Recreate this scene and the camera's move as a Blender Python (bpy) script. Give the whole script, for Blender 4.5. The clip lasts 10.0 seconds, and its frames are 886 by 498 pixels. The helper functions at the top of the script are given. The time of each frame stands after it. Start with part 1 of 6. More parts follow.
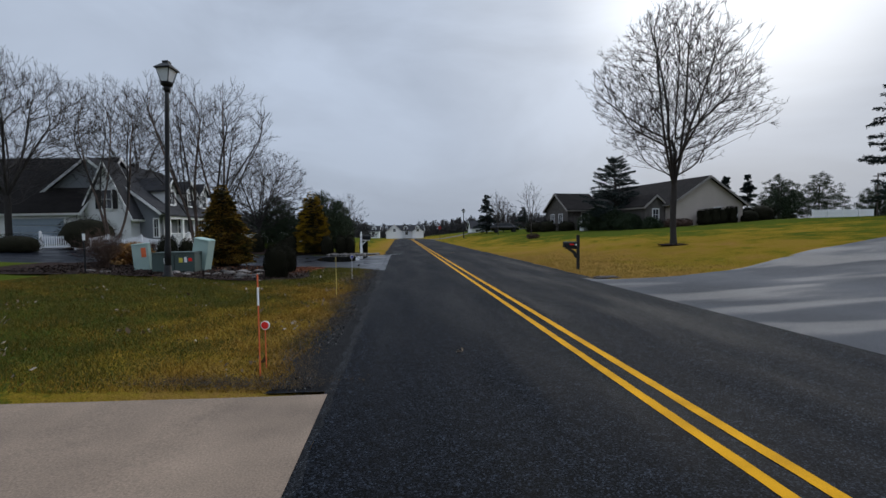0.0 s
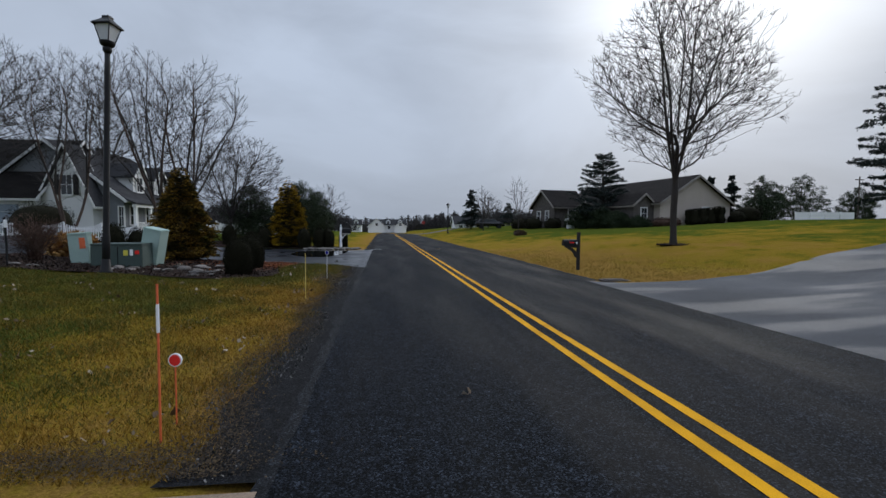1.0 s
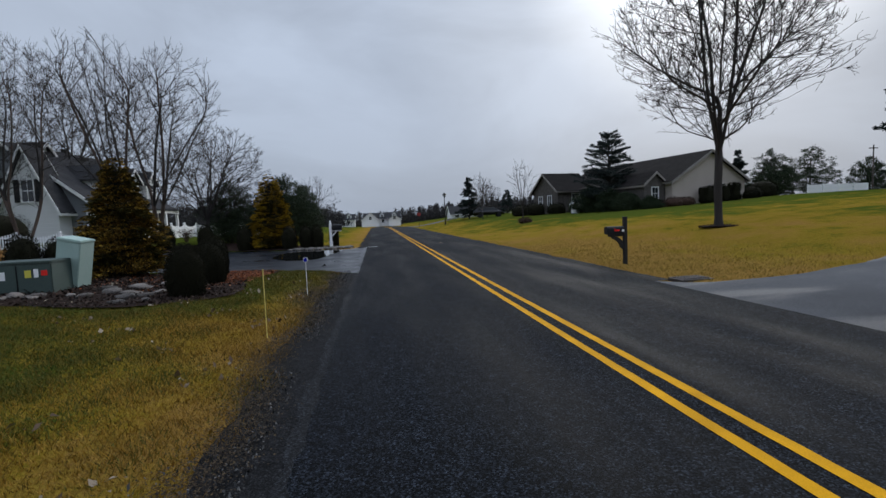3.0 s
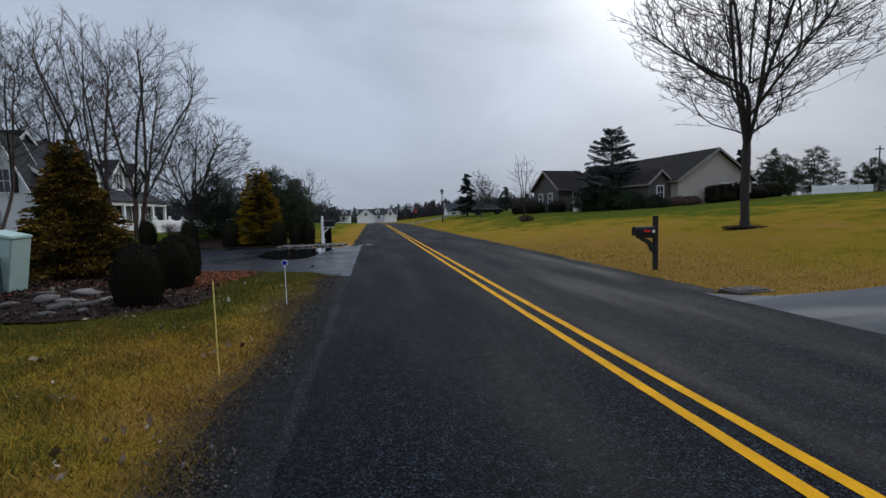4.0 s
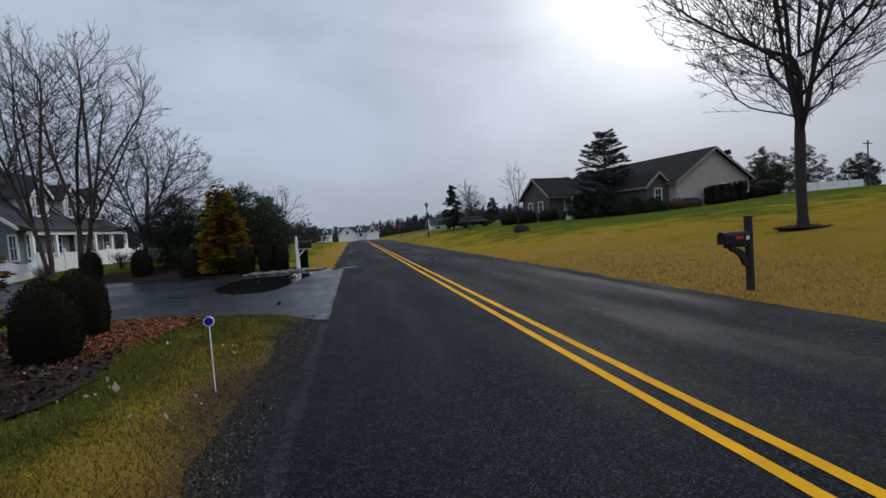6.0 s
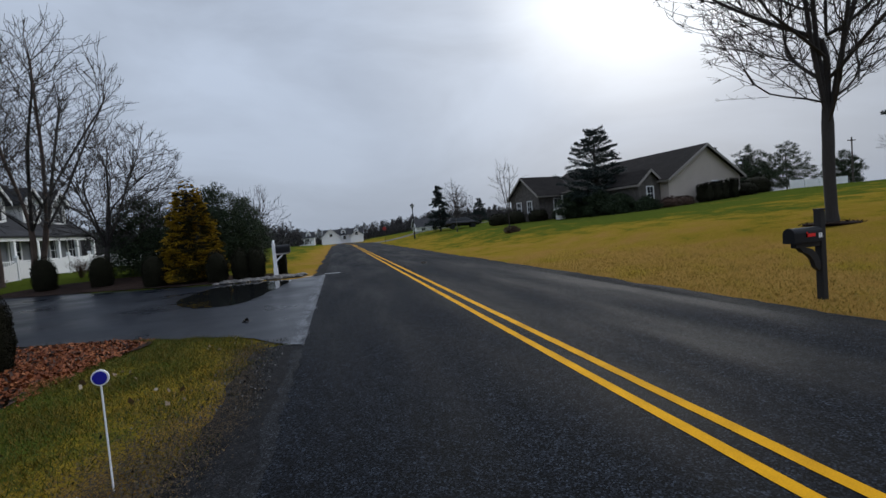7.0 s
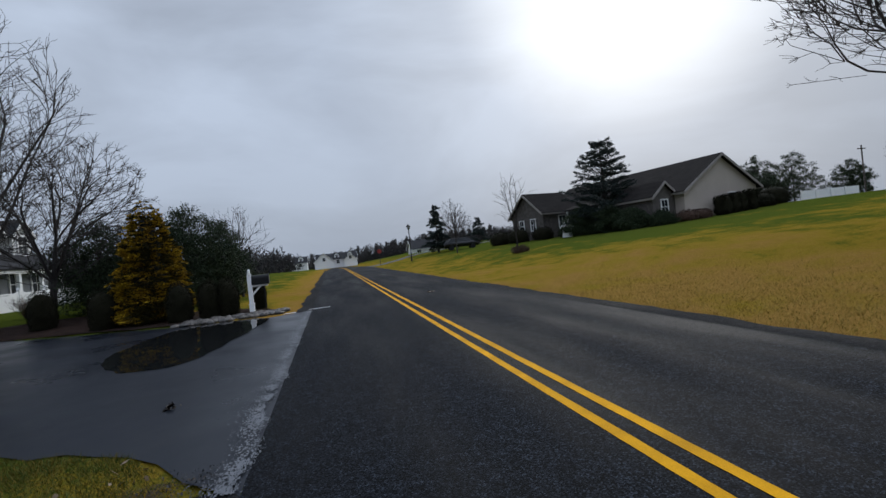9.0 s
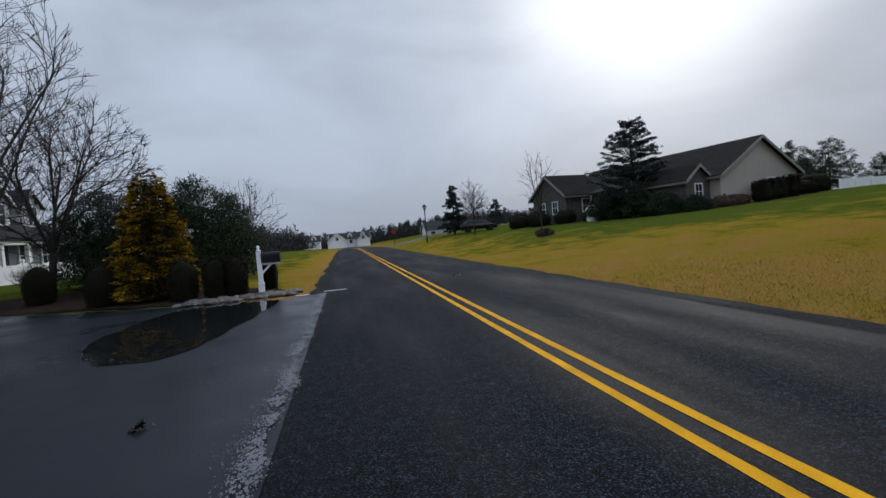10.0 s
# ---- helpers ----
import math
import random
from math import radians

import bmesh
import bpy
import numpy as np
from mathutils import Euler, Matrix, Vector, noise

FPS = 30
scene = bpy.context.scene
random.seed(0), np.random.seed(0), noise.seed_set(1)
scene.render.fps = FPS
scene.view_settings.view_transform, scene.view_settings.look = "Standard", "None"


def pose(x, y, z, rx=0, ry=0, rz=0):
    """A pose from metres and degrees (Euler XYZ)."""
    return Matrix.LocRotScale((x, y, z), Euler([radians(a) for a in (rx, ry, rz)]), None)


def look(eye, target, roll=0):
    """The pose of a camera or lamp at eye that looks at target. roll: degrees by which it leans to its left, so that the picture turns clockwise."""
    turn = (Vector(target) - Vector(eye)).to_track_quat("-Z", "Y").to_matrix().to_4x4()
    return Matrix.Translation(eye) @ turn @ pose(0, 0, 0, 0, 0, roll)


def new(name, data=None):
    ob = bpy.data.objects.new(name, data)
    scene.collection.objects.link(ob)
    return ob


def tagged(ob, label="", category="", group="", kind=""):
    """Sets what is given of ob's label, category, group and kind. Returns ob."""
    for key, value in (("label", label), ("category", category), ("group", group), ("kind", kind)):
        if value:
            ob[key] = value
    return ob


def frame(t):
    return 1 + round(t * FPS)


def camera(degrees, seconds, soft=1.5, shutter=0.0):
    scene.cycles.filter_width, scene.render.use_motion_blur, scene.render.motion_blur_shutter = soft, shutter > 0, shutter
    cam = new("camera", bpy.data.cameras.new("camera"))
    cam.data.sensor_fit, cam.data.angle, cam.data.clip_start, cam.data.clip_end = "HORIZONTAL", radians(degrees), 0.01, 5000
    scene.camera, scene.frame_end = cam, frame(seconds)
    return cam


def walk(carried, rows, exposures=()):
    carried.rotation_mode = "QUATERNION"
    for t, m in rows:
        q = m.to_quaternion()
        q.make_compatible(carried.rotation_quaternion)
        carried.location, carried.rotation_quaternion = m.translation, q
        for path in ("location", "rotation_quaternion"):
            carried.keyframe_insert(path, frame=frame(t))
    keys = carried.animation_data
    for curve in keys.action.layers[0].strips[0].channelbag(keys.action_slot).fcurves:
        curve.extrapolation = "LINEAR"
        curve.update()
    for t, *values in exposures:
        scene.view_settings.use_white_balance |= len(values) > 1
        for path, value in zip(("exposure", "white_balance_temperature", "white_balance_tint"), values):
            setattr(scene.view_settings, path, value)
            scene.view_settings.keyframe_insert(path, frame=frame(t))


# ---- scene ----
cam = camera(88.1, 10.0)
PATH = [
    (0, (0.000, 0.157, 1.565), (0.184, 2.147, 1.488), -0.77),
    (0.5, (0.057, 1.121, 1.539), (0.432, 3.084, 1.461), -4.03),
    (1, (-0.014, 1.923, 1.532), (0.247, 3.903, 1.434), 0.35),
    (1.5, (-0.010, 2.789, 1.523), (0.393, 4.745, 1.402), -2.25),
    (2, (-0.103, 3.602, 1.539), (0.150, 5.582, 1.414), 0.12),
    (2.5, (-0.066, 4.472, 1.561), (0.233, 6.444, 1.406), -2.64),
    (2.7, (-0.060, 4.810, 1.560), (0.102, 6.799, 1.425), -0.85),
    (3.25, (-0.050, 5.700, 1.555), (0.330, 7.658, 1.415), -3.60),
    (3.8, (-0.012, 6.585, 1.552), (0.177, 8.575, 1.486), -0.40),
    (4, (-0.038, 6.963, 1.547), (0.262, 8.935, 1.395), -1.64),
    (4.5, (-0.054, 7.788, 1.527), (0.227, 9.761, 1.368), -2.30),
    (5, (-0.041, 8.657, 1.546), (0.281, 10.627, 1.428), -3.08),
    (5.2, (-0.050, 9.000, 1.545), (0.326, 10.964, 1.496), -4.57),
    (5.65, (-0.070, 9.740, 1.548), (0.160, 11.725, 1.446), -1.70),
    (6.1, (-0.075, 10.480, 1.552), (0.325, 12.438, 1.470), -4.60),
    (6.3, (-0.080, 10.810, 1.553), (0.292, 12.775, 1.509), -4.38),
    (6.5, (-0.112, 11.146, 1.558), (0.102, 13.133, 1.466), -2.29),
    (7, (-0.031, 12.001, 1.541), (0.411, 13.949, 1.449), -4.84),
    (7.5, (-0.157, 12.861, 1.514), (0.045, 14.850, 1.449), -1.32),
    (8, (0.017, 13.887, 1.497), (0.458, 15.837, 1.449), -4.24),
    (8.5, (-0.066, 14.458, 1.537), (0.151, 16.446, 1.523), -1.88),
    (9, (0.155, 15.385, 1.612), (0.631, 17.327, 1.610), -6.24),
    (9.5, (-0.087, 16.014, 1.533), (0.103, 18.005, 1.532), -1.76),
    (10, (0.000, 17.121, 1.556), (0.418, 19.075, 1.483), -4.81),
]
walk(cam, [(t, look(eye, target, roll)) for t, eye, target, roll in PATH])

# ---- world and light ----
SUN_AZ, SUN_EL = radians(39), radians(28)
sun_way = Vector((math.sin(SUN_AZ) * math.cos(SUN_EL), math.cos(SUN_AZ) * math.cos(SUN_EL), math.sin(SUN_EL)))
world = bpy.data.worlds.new("overcast_sky")
scene.world = world
world.use_nodes = True
wn, wl = world.node_tree.nodes, world.node_tree.links
wn.clear()


def wnode(kind, **values):
    n = wn.new(kind)
    for k, v in values.items():
        n.inputs[k].default_value = v
    return n


sky = wn.new("ShaderNodeTexSky")
sky.sky_type, sky.sun_disc = "NISHITA", False
sky.sun_elevation, sky.sun_rotation = SUN_EL, SUN_AZ
sky.dust_density, sky.air_density = 4.0, 1.0
coord = wn.new("ShaderNodeTexCoord")
# cloud deck: soft billows, stretched flat towards the horizon
stretch = wn.new("ShaderNodeMapping")
stretch.inputs["Scale"].default_value = (1.0, 1.0, 2.6)
wl.new(coord.outputs["Generated"], stretch.inputs["Vector"])
billow = wnode("ShaderNodeTexNoise", Scale=1.7, Detail=6.0, Roughness=0.52, Distortion=0.5)
wl.new(stretch.outputs["Vector"], billow.inputs["Vector"])
deck = wn.new("ShaderNodeValToRGB")
deck.color_ramp.elements[0].position, deck.color_ramp.elements[0].color = 0.36, (0.385, 0.445, 0.55, 1)
deck.color_ramp.elements[1].position, deck.color_ramp.elements[1].color = 0.66, (0.53, 0.615, 0.76, 1)
wl.new(billow.outputs["Fac"], deck.inputs["Fac"])
# glow of the sun behind the cloud
dot = wn.new("ShaderNodeVectorMath")
dot.operation = "DOT_PRODUCT"
dot.inputs[1].default_value = sun_way
wl.new(coord.outputs["Generated"], dot.inputs[0])
glow = wn.new("ShaderNodeValToRGB")
glow.color_ramp.interpolation = "EASE"
glow.color_ramp.elements[0].position, glow.color_ramp.elements[0].color = 0.81, (0, 0, 0, 1)
glow.color_ramp.elements[1].position, glow.color_ramp.elements[1].color = 1.0, (0.50, 0.50, 0.475, 1)
mid = glow.color_ramp.elements.new(0.94)
mid.color = (0.085, 0.085, 0.08, 1)
wl.new(dot.outputs["Value"], glow.inputs["Fac"])
plus = wn.new("ShaderNodeMix")
plus.data_type, plus.blend_type = "RGBA", "ADD"
plus.inputs["Factor"].default_value = 1.0
wl.new(deck.outputs["Color"], plus.inputs["A"])
wl.new(glow.outputs["Color"], plus.inputs["B"])
back_sky = wnode("ShaderNodeBackground", Strength=0.06)
back_deck = wnode("ShaderNodeBackground", Strength=0.92)
wl.new(sky.outputs["Color"], back_sky.inputs["Color"])
# an overcast sky is brightest overhead
split = wn.new("ShaderNodeSeparateXYZ")
wl.new(coord.outputs["Generated"], split.inputs["Vector"])
zenith = wn.new("ShaderNodeMapRange")
zenith.interpolation_type = "SMOOTHSTEP"
for k, v in (("From Min", 0.45), ("From Max", 1.0), ("To Min", 0.95), ("To Max", 2.3)):
    zenith.inputs[k].default_value = v
wl.new(split.outputs["Z"], zenith.inputs["Value"])
haze = wn.new("ShaderNodeMapRange")
haze.interpolation_type = "SMOOTHSTEP"
for k, v in (("From Min", 0.0), ("From Max", 0.38), ("To Min", 0.85), ("To Max", 1.06)):
    haze.inputs[k].default_value = v
wl.new(split.outputs["Z"], haze.inputs["Value"])
strength = wn.new("ShaderNodeMath")
strength.operation = "MULTIPLY"
wl.new(zenith.outputs["Result"], strength.inputs[0])
wl.new(haze.outputs["Result"], strength.inputs[1])
wl.new(strength.outputs["Value"], back_deck.inputs["Strength"])
wl.new(plus.outputs["Result"], back_deck.inputs["Color"])
both = wn.new("ShaderNodeMixShader")
both.inputs["Fac"].default_value = 0.94
wl.new(back_sky.outputs["Background"], both.inputs[1])
wl.new(back_deck.outputs["Background"], both.inputs[2])
wout = wn.new("ShaderNodeOutputWorld")
wl.new(both.outputs["Shader"], wout.inputs["Surface"])

sun_data = bpy.data.lights.new("sun", "SUN")
sun_data.energy, sun_data.angle, sun_data.color = 1.2, radians(40), (1.0, 0.98, 0.95)
sun = new("sun", sun_data)
sun.matrix_world = look(sun_way * 100, (0, 0, 0))
scene.view_settings.exposure = 0.0


# ---- materials ----
def mat(name, dark, light, rough=0.8, scale=4.0, fine=60.0, bump=0.3, metal=0.0, spread=0.5, stretch=(1, 1, 1), depth=0.01, rand=0.0, rough2=None, spec=0.5, trans=0.0):
    """A surface between two colours, mottled at two scales, with fine relief."""
    m = bpy.data.materials.new(name)
    m.use_nodes = True
    n, l = m.node_tree.nodes, m.node_tree.links
    b = n["Principled BSDF"]
    tc = n.new("ShaderNodeTexCoord")
    mp = n.new("ShaderNodeMapping")
    mp.inputs["Scale"].default_value = stretch
    l.new(tc.outputs["Object"], mp.inputs["Vector"])
    big, small = n.new("ShaderNodeTexNoise"), n.new("ShaderNodeTexNoise")
    big.inputs["Scale"].default_value, small.inputs["Scale"].default_value = scale, fine
    big.inputs["Detail"].default_value, small.inputs["Detail"].default_value = 5, 4
    l.new(mp.outputs["Vector"], big.inputs["Vector"])
    l.new(mp.outputs["Vector"], small.inputs["Vector"])
    mix = n.new("ShaderNodeMath")
    mix.operation = "MULTIPLY_ADD"
    mix.inputs[1].default_value, mix.inputs[2].default_value = 0.5, 0.0
    l.new(small.outputs["Fac"], mix.inputs[0])
    add = n.new("ShaderNodeMath")
    add.operation = "MULTIPLY_ADD"
    add.inputs[1].default_value = 0.5
    l.new(big.outputs["Fac"], add.inputs[0])
    l.new(mix.outputs["Value"], add.inputs[2])
    last = add.outputs["Value"]
    if rand:
        info = n.new("ShaderNodeObjectInfo")
        r = n.new("ShaderNodeMath")
        r.operation = "MULTIPLY_ADD"
        r.inputs[1].default_value = rand
        l.new(info.outputs["Random"], r.inputs[0])
        l.new(last, r.inputs[2])
        off = n.new("ShaderNodeMath")
        off.operation = "SUBTRACT"
        off.inputs[1].default_value = rand / 2
        l.new(r.outputs["Value"], off.inputs[0])
        last = off.outputs["Value"]
    ramp = n.new("ShaderNodeValToRGB")
    ramp.color_ramp.elements[0].position, ramp.color_ramp.elements[1].position = 0.5 - spread / 2, 0.5 + spread / 2
    ramp.color_ramp.elements[0].color, ramp.color_ramp.elements[1].color = (*dark, 1), (*light, 1)
    l.new(last, ramp.inputs["Fac"])
    l.new(ramp.outputs["Color"], b.inputs["Base Color"])
    b.inputs["Roughness"].default_value, b.inputs["Metallic"].default_value = rough, metal
    b.inputs["Specular IOR Level"].default_value = spec
    if rough2 is not None:
        rr = n.new("ShaderNodeMapRange")
        rr.inputs["From Min"].default_value, rr.inputs["From Max"].default_value = 0.35, 0.65
        rr.inputs["To Min"].default_value, rr.inputs["To Max"].default_value = rough, rough2
        l.new(big.outputs["Fac"], rr.inputs["Value"])
        l.new(rr.outputs["Result"], b.inputs["Roughness"])
    if bump:
        bp = n.new("ShaderNodeBump")
        bp.inputs["Strength"].default_value, bp.inputs["Distance"].default_value = bump, depth
        l.new(small.outputs["Fac"], bp.inputs["Height"])
        l.new(bp.outputs["Normal"], b.inputs["Normal"])
    return m


def leafy(name, *colours, rough=0.7):
    """Foliage whose single leaves differ in colour."""
    m = bpy.data.materials.new(name)
    m.use_nodes = True
    n, l = m.node_tree.nodes, m.node_tree.links
    b = n["Principled BSDF"]
    geo = n.new("ShaderNodeNewGeometry")
    ramp = n.new("ShaderNodeValToRGB")
    e = ramp.color_ramp.elements
    while len(e) < len(colours):
        e.new(0.5)
    for i, c in enumerate(colours):
        e[i].position, e[i].color = i / max(1, len(colours) - 1), (*c, 1)
    l.new(geo.outputs["Random Per Island"], ramp.inputs["Fac"])
    l.new(ramp.outputs["Color"], b.inputs["Base Color"])
    b.inputs["Roughness"].default_value = rough
    b.inputs["Specular IOR Level"].default_value = 0.12
    return m


def lawn_material():
    """Winter lawn: green and straw patches, browner towards the road's edge."""
    m = bpy.data.materials.new("winter_lawn")
    m.use_nodes = True
    n, l = m.node_tree.nodes, m.node_tree.links
    b = n["Principled BSDF"]
    tc = n.new("ShaderNodeTexCoord")
    sep = n.new("ShaderNodeSeparateXYZ")
    l.new(tc.outputs["Object"], sep.inputs["Vector"])

    def noise_of(scale, detail=5, rough=0.55):
        t = n.new("ShaderNodeTexNoise")
        t.inputs["Scale"].default_value, t.inputs["Detail"].default_value, t.inputs["Roughness"].default_value = scale, detail, rough
        l.new(tc.outputs["Object"], t.inputs["Vector"])
        return t.outputs["Fac"]

    def math_of(op, a, c, clamp=False):
        t = n.new("ShaderNodeMath")
        t.operation, t.use_clamp = op, clamp
        for i, v in enumerate((a, c)):
            if isinstance(v, (int, float)):
                t.inputs[i].default_value = v
            else:
                l.new(v, t.inputs[i])
        return t.outputs["Value"]

    # distance from the middle of the road
    off = math_of("ABSOLUTE", math_of("SUBTRACT", sep.outputs["X"], 2.6), 0.0)
    edge = n.new("ShaderNodeMapRange")
    edge.inputs["From Min"].default_value, edge.inputs["From Max"].default_value = 3.6, 17.0
    edge.inputs["To Min"].default_value, edge.inputs["To Max"].default_value = 0.30, -0.20
    l.new(off, edge.inputs["Value"])
    straw = math_of("ADD", math_of("MULTIPLY", noise_of(0.22, 4), 1.0), edge.outputs["Result"])
    straw = math_of("ADD", straw, math_of("MULTIPLY", math_of("SUBTRACT", noise_of(0.9), 0.5), 1.1))
    straw = math_of("ADD", straw, math_of("MULTIPLY", math_of("SUBTRACT", noise_of(14.0), 0.5), 0.8))
    # the far lawn is greener than the verge
    lush = n.new("ShaderNodeMapRange")
    lush.interpolation_type = "SMOOTHSTEP"
    for k, v in (("From Min", 25.0), ("From Max", 46.0), ("To Min", -0.04), ("To Max", 0.30)):
        lush.inputs[k].default_value = v
    l.new(sep.outputs["Y"], lush.inputs["Value"])
    straw = math_of("SUBTRACT", straw, math_of("MULTIPLY", lush.outputs["Result"], math_of("GREATER_THAN", sep.outputs["X"], 2.6)))
    # so is the shaded verge by the planting bed
    verge = n.new("ShaderNodeMapRange")
    for k, v in (("From Min", -1.6), ("From Max", -4.2), ("To Min", -0.05), ("To Max", 0.38)):
        verge.inputs[k].default_value = v
    l.new(sep.outputs["X"], verge.inputs["Value"])
    straw = math_of("SUBTRACT", straw, verge.outputs["Result"])
    # and the grass by the driveway's mouth
    mouth = n.new("ShaderNodeMapRange")
    mouth.interpolation_type = "SMOOTHSTEP"
    for k, v in (("From Min", 12.5), ("From Max", 17.5), ("To Min", 0.0), ("To Max", 0.32)):
        mouth.inputs[k].default_value = v
    l.new(sep.outputs["Y"], mouth.inputs["Value"])
    straw = math_of("SUBTRACT", straw, math_of("MULTIPLY", mouth.outputs["Result"], math_of("MULTIPLY", math_of("LESS_THAN", sep.outputs["X"], 0.0), math_of("LESS_THAN", sep.outputs["Y"], 24.0))))
    ramp = n.new("ShaderNodeValToRGB")
    e = ramp.color_ramp.elements
    e[0].position, e[0].color = 0.24, (0.075, 0.098, 0.016, 1)
    e[1].position, e[1].color = 0.88, (0.29, 0.170, 0.045, 1)
    c = e.new(0.5)
    c.color = (0.25, 0.174, 0.022, 1)
    l.new(straw, ramp.inputs["Fac"])
    dirt = n.new("ShaderNodeMix")
    dirt.data_type, dirt.blend_type = "RGBA", "MULTIPLY"
    fine = n.new("ShaderNodeValToRGB")
    fine.color_ramp.elements[0].position, fine.color_ramp.elements[0].color = 0.30, (0.34, 0.32, 0.28, 1)
    fine.color_ramp.elements[1].position, fine.color_ramp.elements[1].color = 0.62, (1.1, 1.1, 1.1, 1)
    l.new(noise_of(55.0, 6, 0.7), fine.inputs["Fac"])
    dirt.inputs["Factor"].default_value = 0.9
    l.new(ramp.outputs["Color"], dirt.inputs["A"])
    l.new(fine.outputs["Color"], dirt.inputs["B"])
    l.new(dirt.outputs["Result"], b.inputs["Base Color"])
    b.inputs["Roughness"].default_value = 0.9
    b.inputs["Specular IOR Level"].default_value = 0.0
    bp = n.new("ShaderNodeBump")
    bp.inputs["Strength"].default_value, bp.inputs["Distance"].default_value = 0.8, 0.05
    l.new(noise_of(30.0, 6, 0.7), bp.inputs["Height"])
    l.new(bp.outputs["Normal"], b.inputs["Normal"])
    return m


LAWN = lawn_material()


def asphalt_material(name, dark, light, rough, patch=0.45, grain=105.0, spec=0.12):
    """Asphalt of single aggregate grains, with broad damp patches and faint tyre wear."""
    m = bpy.data.materials.new(name)
    m.use_nodes = True
    n, l = m.node_tree.nodes, m.node_tree.links
    b = n["Principled BSDF"]
    tc = n.new("ShaderNodeTexCoord")
    cell = n.new("ShaderNodeTexVoronoi")
    cell.inputs["Scale"].default_value = grain
    l.new(tc.outputs["Object"], cell.inputs["Vector"])
    grey = n.new("ShaderNodeSeparateColor")
    l.new(cell.outputs["Color"], grey.inputs["Color"])
    ramp = n.new("ShaderNodeValToRGB")
    e = ramp.color_ramp.elements
    e[0].position, e[0].color = 0.36, (*dark, 1)
    e[1].position, e[1].color = 1.0, (*light, 1)
    c = e.new(0.82)
    c.color = (*[d * 0.65 + k * 0.35 for d, k in zip(dark, light)], 1)
    l.new(grey.outputs["Red"], ramp.inputs["Fac"])
    worn = n.new("ShaderNodeMapping")
    worn.inputs["Scale"].default_value = (1.0, 0.16, 1.0)
    l.new(tc.outputs["Object"], worn.inputs["Vector"])
    big, mid = n.new("ShaderNodeTexNoise"), n.new("ShaderNodeTexNoise")
    big.inputs["Scale"].default_value, big.inputs["Detail"].default_value = patch * 2.2, 6
    mid.inputs["Scale"].default_value, mid.inputs["Detail"].default_value = 9.0, 5
    l.new(worn.outputs["Vector"], big.inputs["Vector"])
    l.new(tc.outputs["Object"], mid.inputs["Vector"])
    both_n = n.new("ShaderNodeMath")
    both_n.operation = "ADD"
    l.new(big.outputs["Fac"], both_n.inputs[0])
    l.new(mid.outputs["Fac"], both_n.inputs[1])
    tone = n.new("ShaderNodeMapRange")
    for k, v in (("From Min", 0.75), ("From Max", 1.25), ("To Min", 0.45), ("To Max", 1.5)):
        tone.inputs[k].default_value = v
    l.new(both_n.outputs["Value"], tone.inputs["Value"])
    mult = n.new("ShaderNodeVectorMath")
    mult.operation = "SCALE"
    l.new(ramp.outputs["Color"], mult.inputs[0])
    l.new(tone.outputs["Result"], mult.inputs["Scale"])
    l.new(mult.outputs["Vector"], b.inputs["Base Color"])
    rr = n.new("ShaderNodeMapRange")
    for k, v in (("From Min", 0.35), ("From Max", 0.65), ("To Min", rough), ("To Max", min(1.0, rough + 0.25))):
        rr.inputs[k].default_value = v
    l.new(big.outputs["Fac"], rr.inputs["Value"])
    l.new(rr.outputs["Result"], b.inputs["Roughness"])
    b.inputs["Specular IOR Level"].default_value = spec
    bp = n.new("ShaderNodeBump")
    bp.inputs["Strength"].default_value, bp.inputs["Distance"].default_value = 0.9, 0.006
    l.new(grey.outputs["Green"], bp.inputs["Height"])
    l.new(bp.outputs["Normal"], b.inputs["Normal"])
    return m


ASPHALT = asphalt_material("road_asphalt", (0.0008, 0.0012, 0.0020), (0.033, 0.040, 0.053), 0.6, spec=0.05, grain=95.0)
WET = mat("wet_asphalt", (0.006, 0.0075, 0.0115), (0.014, 0.017, 0.024), 0.26, 0.5, 70, 0.15, rough2=0.44, depth=0.003, spec=0.11)


def apron_material():
    """Grey asphalt with long wet runs that mirror the sky and dry lighter lanes."""
    m = mat("weathered_asphalt", (0.030, 0.033, 0.039), (0.085, 0.09, 0.10), 0.7, 0.35, 70, 0.6, depth=0.006, spec=0.25, spread=0.3)
    n, l = m.node_tree.nodes, m.node_tree.links
    b = n["Principled BSDF"]
    tc = n.new("ShaderNodeTexCoord")
    mp = n.new("ShaderNodeMapping")
    mp.inputs["Rotation"].default_value = (0, 0, radians(-18))
    mp.inputs["Scale"].default_value = (0.16, 0.75, 1)
    l.new(tc.outputs["Object"], mp.inputs["Vector"])
    run = n.new("ShaderNodeTexNoise")
    run.inputs["Scale"].default_value, run.inputs["Detail"].default_value, run.inputs["Distortion"].default_value = 1.1, 6, 0.5
    l.new(mp.outputs["Vector"], run.inputs["Vector"])
    for k, lo, hi in (("Roughness", 0.85, 0.64), ("Specular IOR Level", 0.10, 0.17)):
        r = n.new("ShaderNodeMapRange")
        r.interpolation_type = "SMOOTHSTEP"
        for key, v in (("From Min", 0.44), ("From Max", 0.60), ("To Min", lo), ("To Max", hi)):
            r.inputs[key].default_value = v
        l.new(run.outputs["Fac"], r.inputs["Value"])
        l.new(r.outputs["Result"], b.inputs[k])
    return m


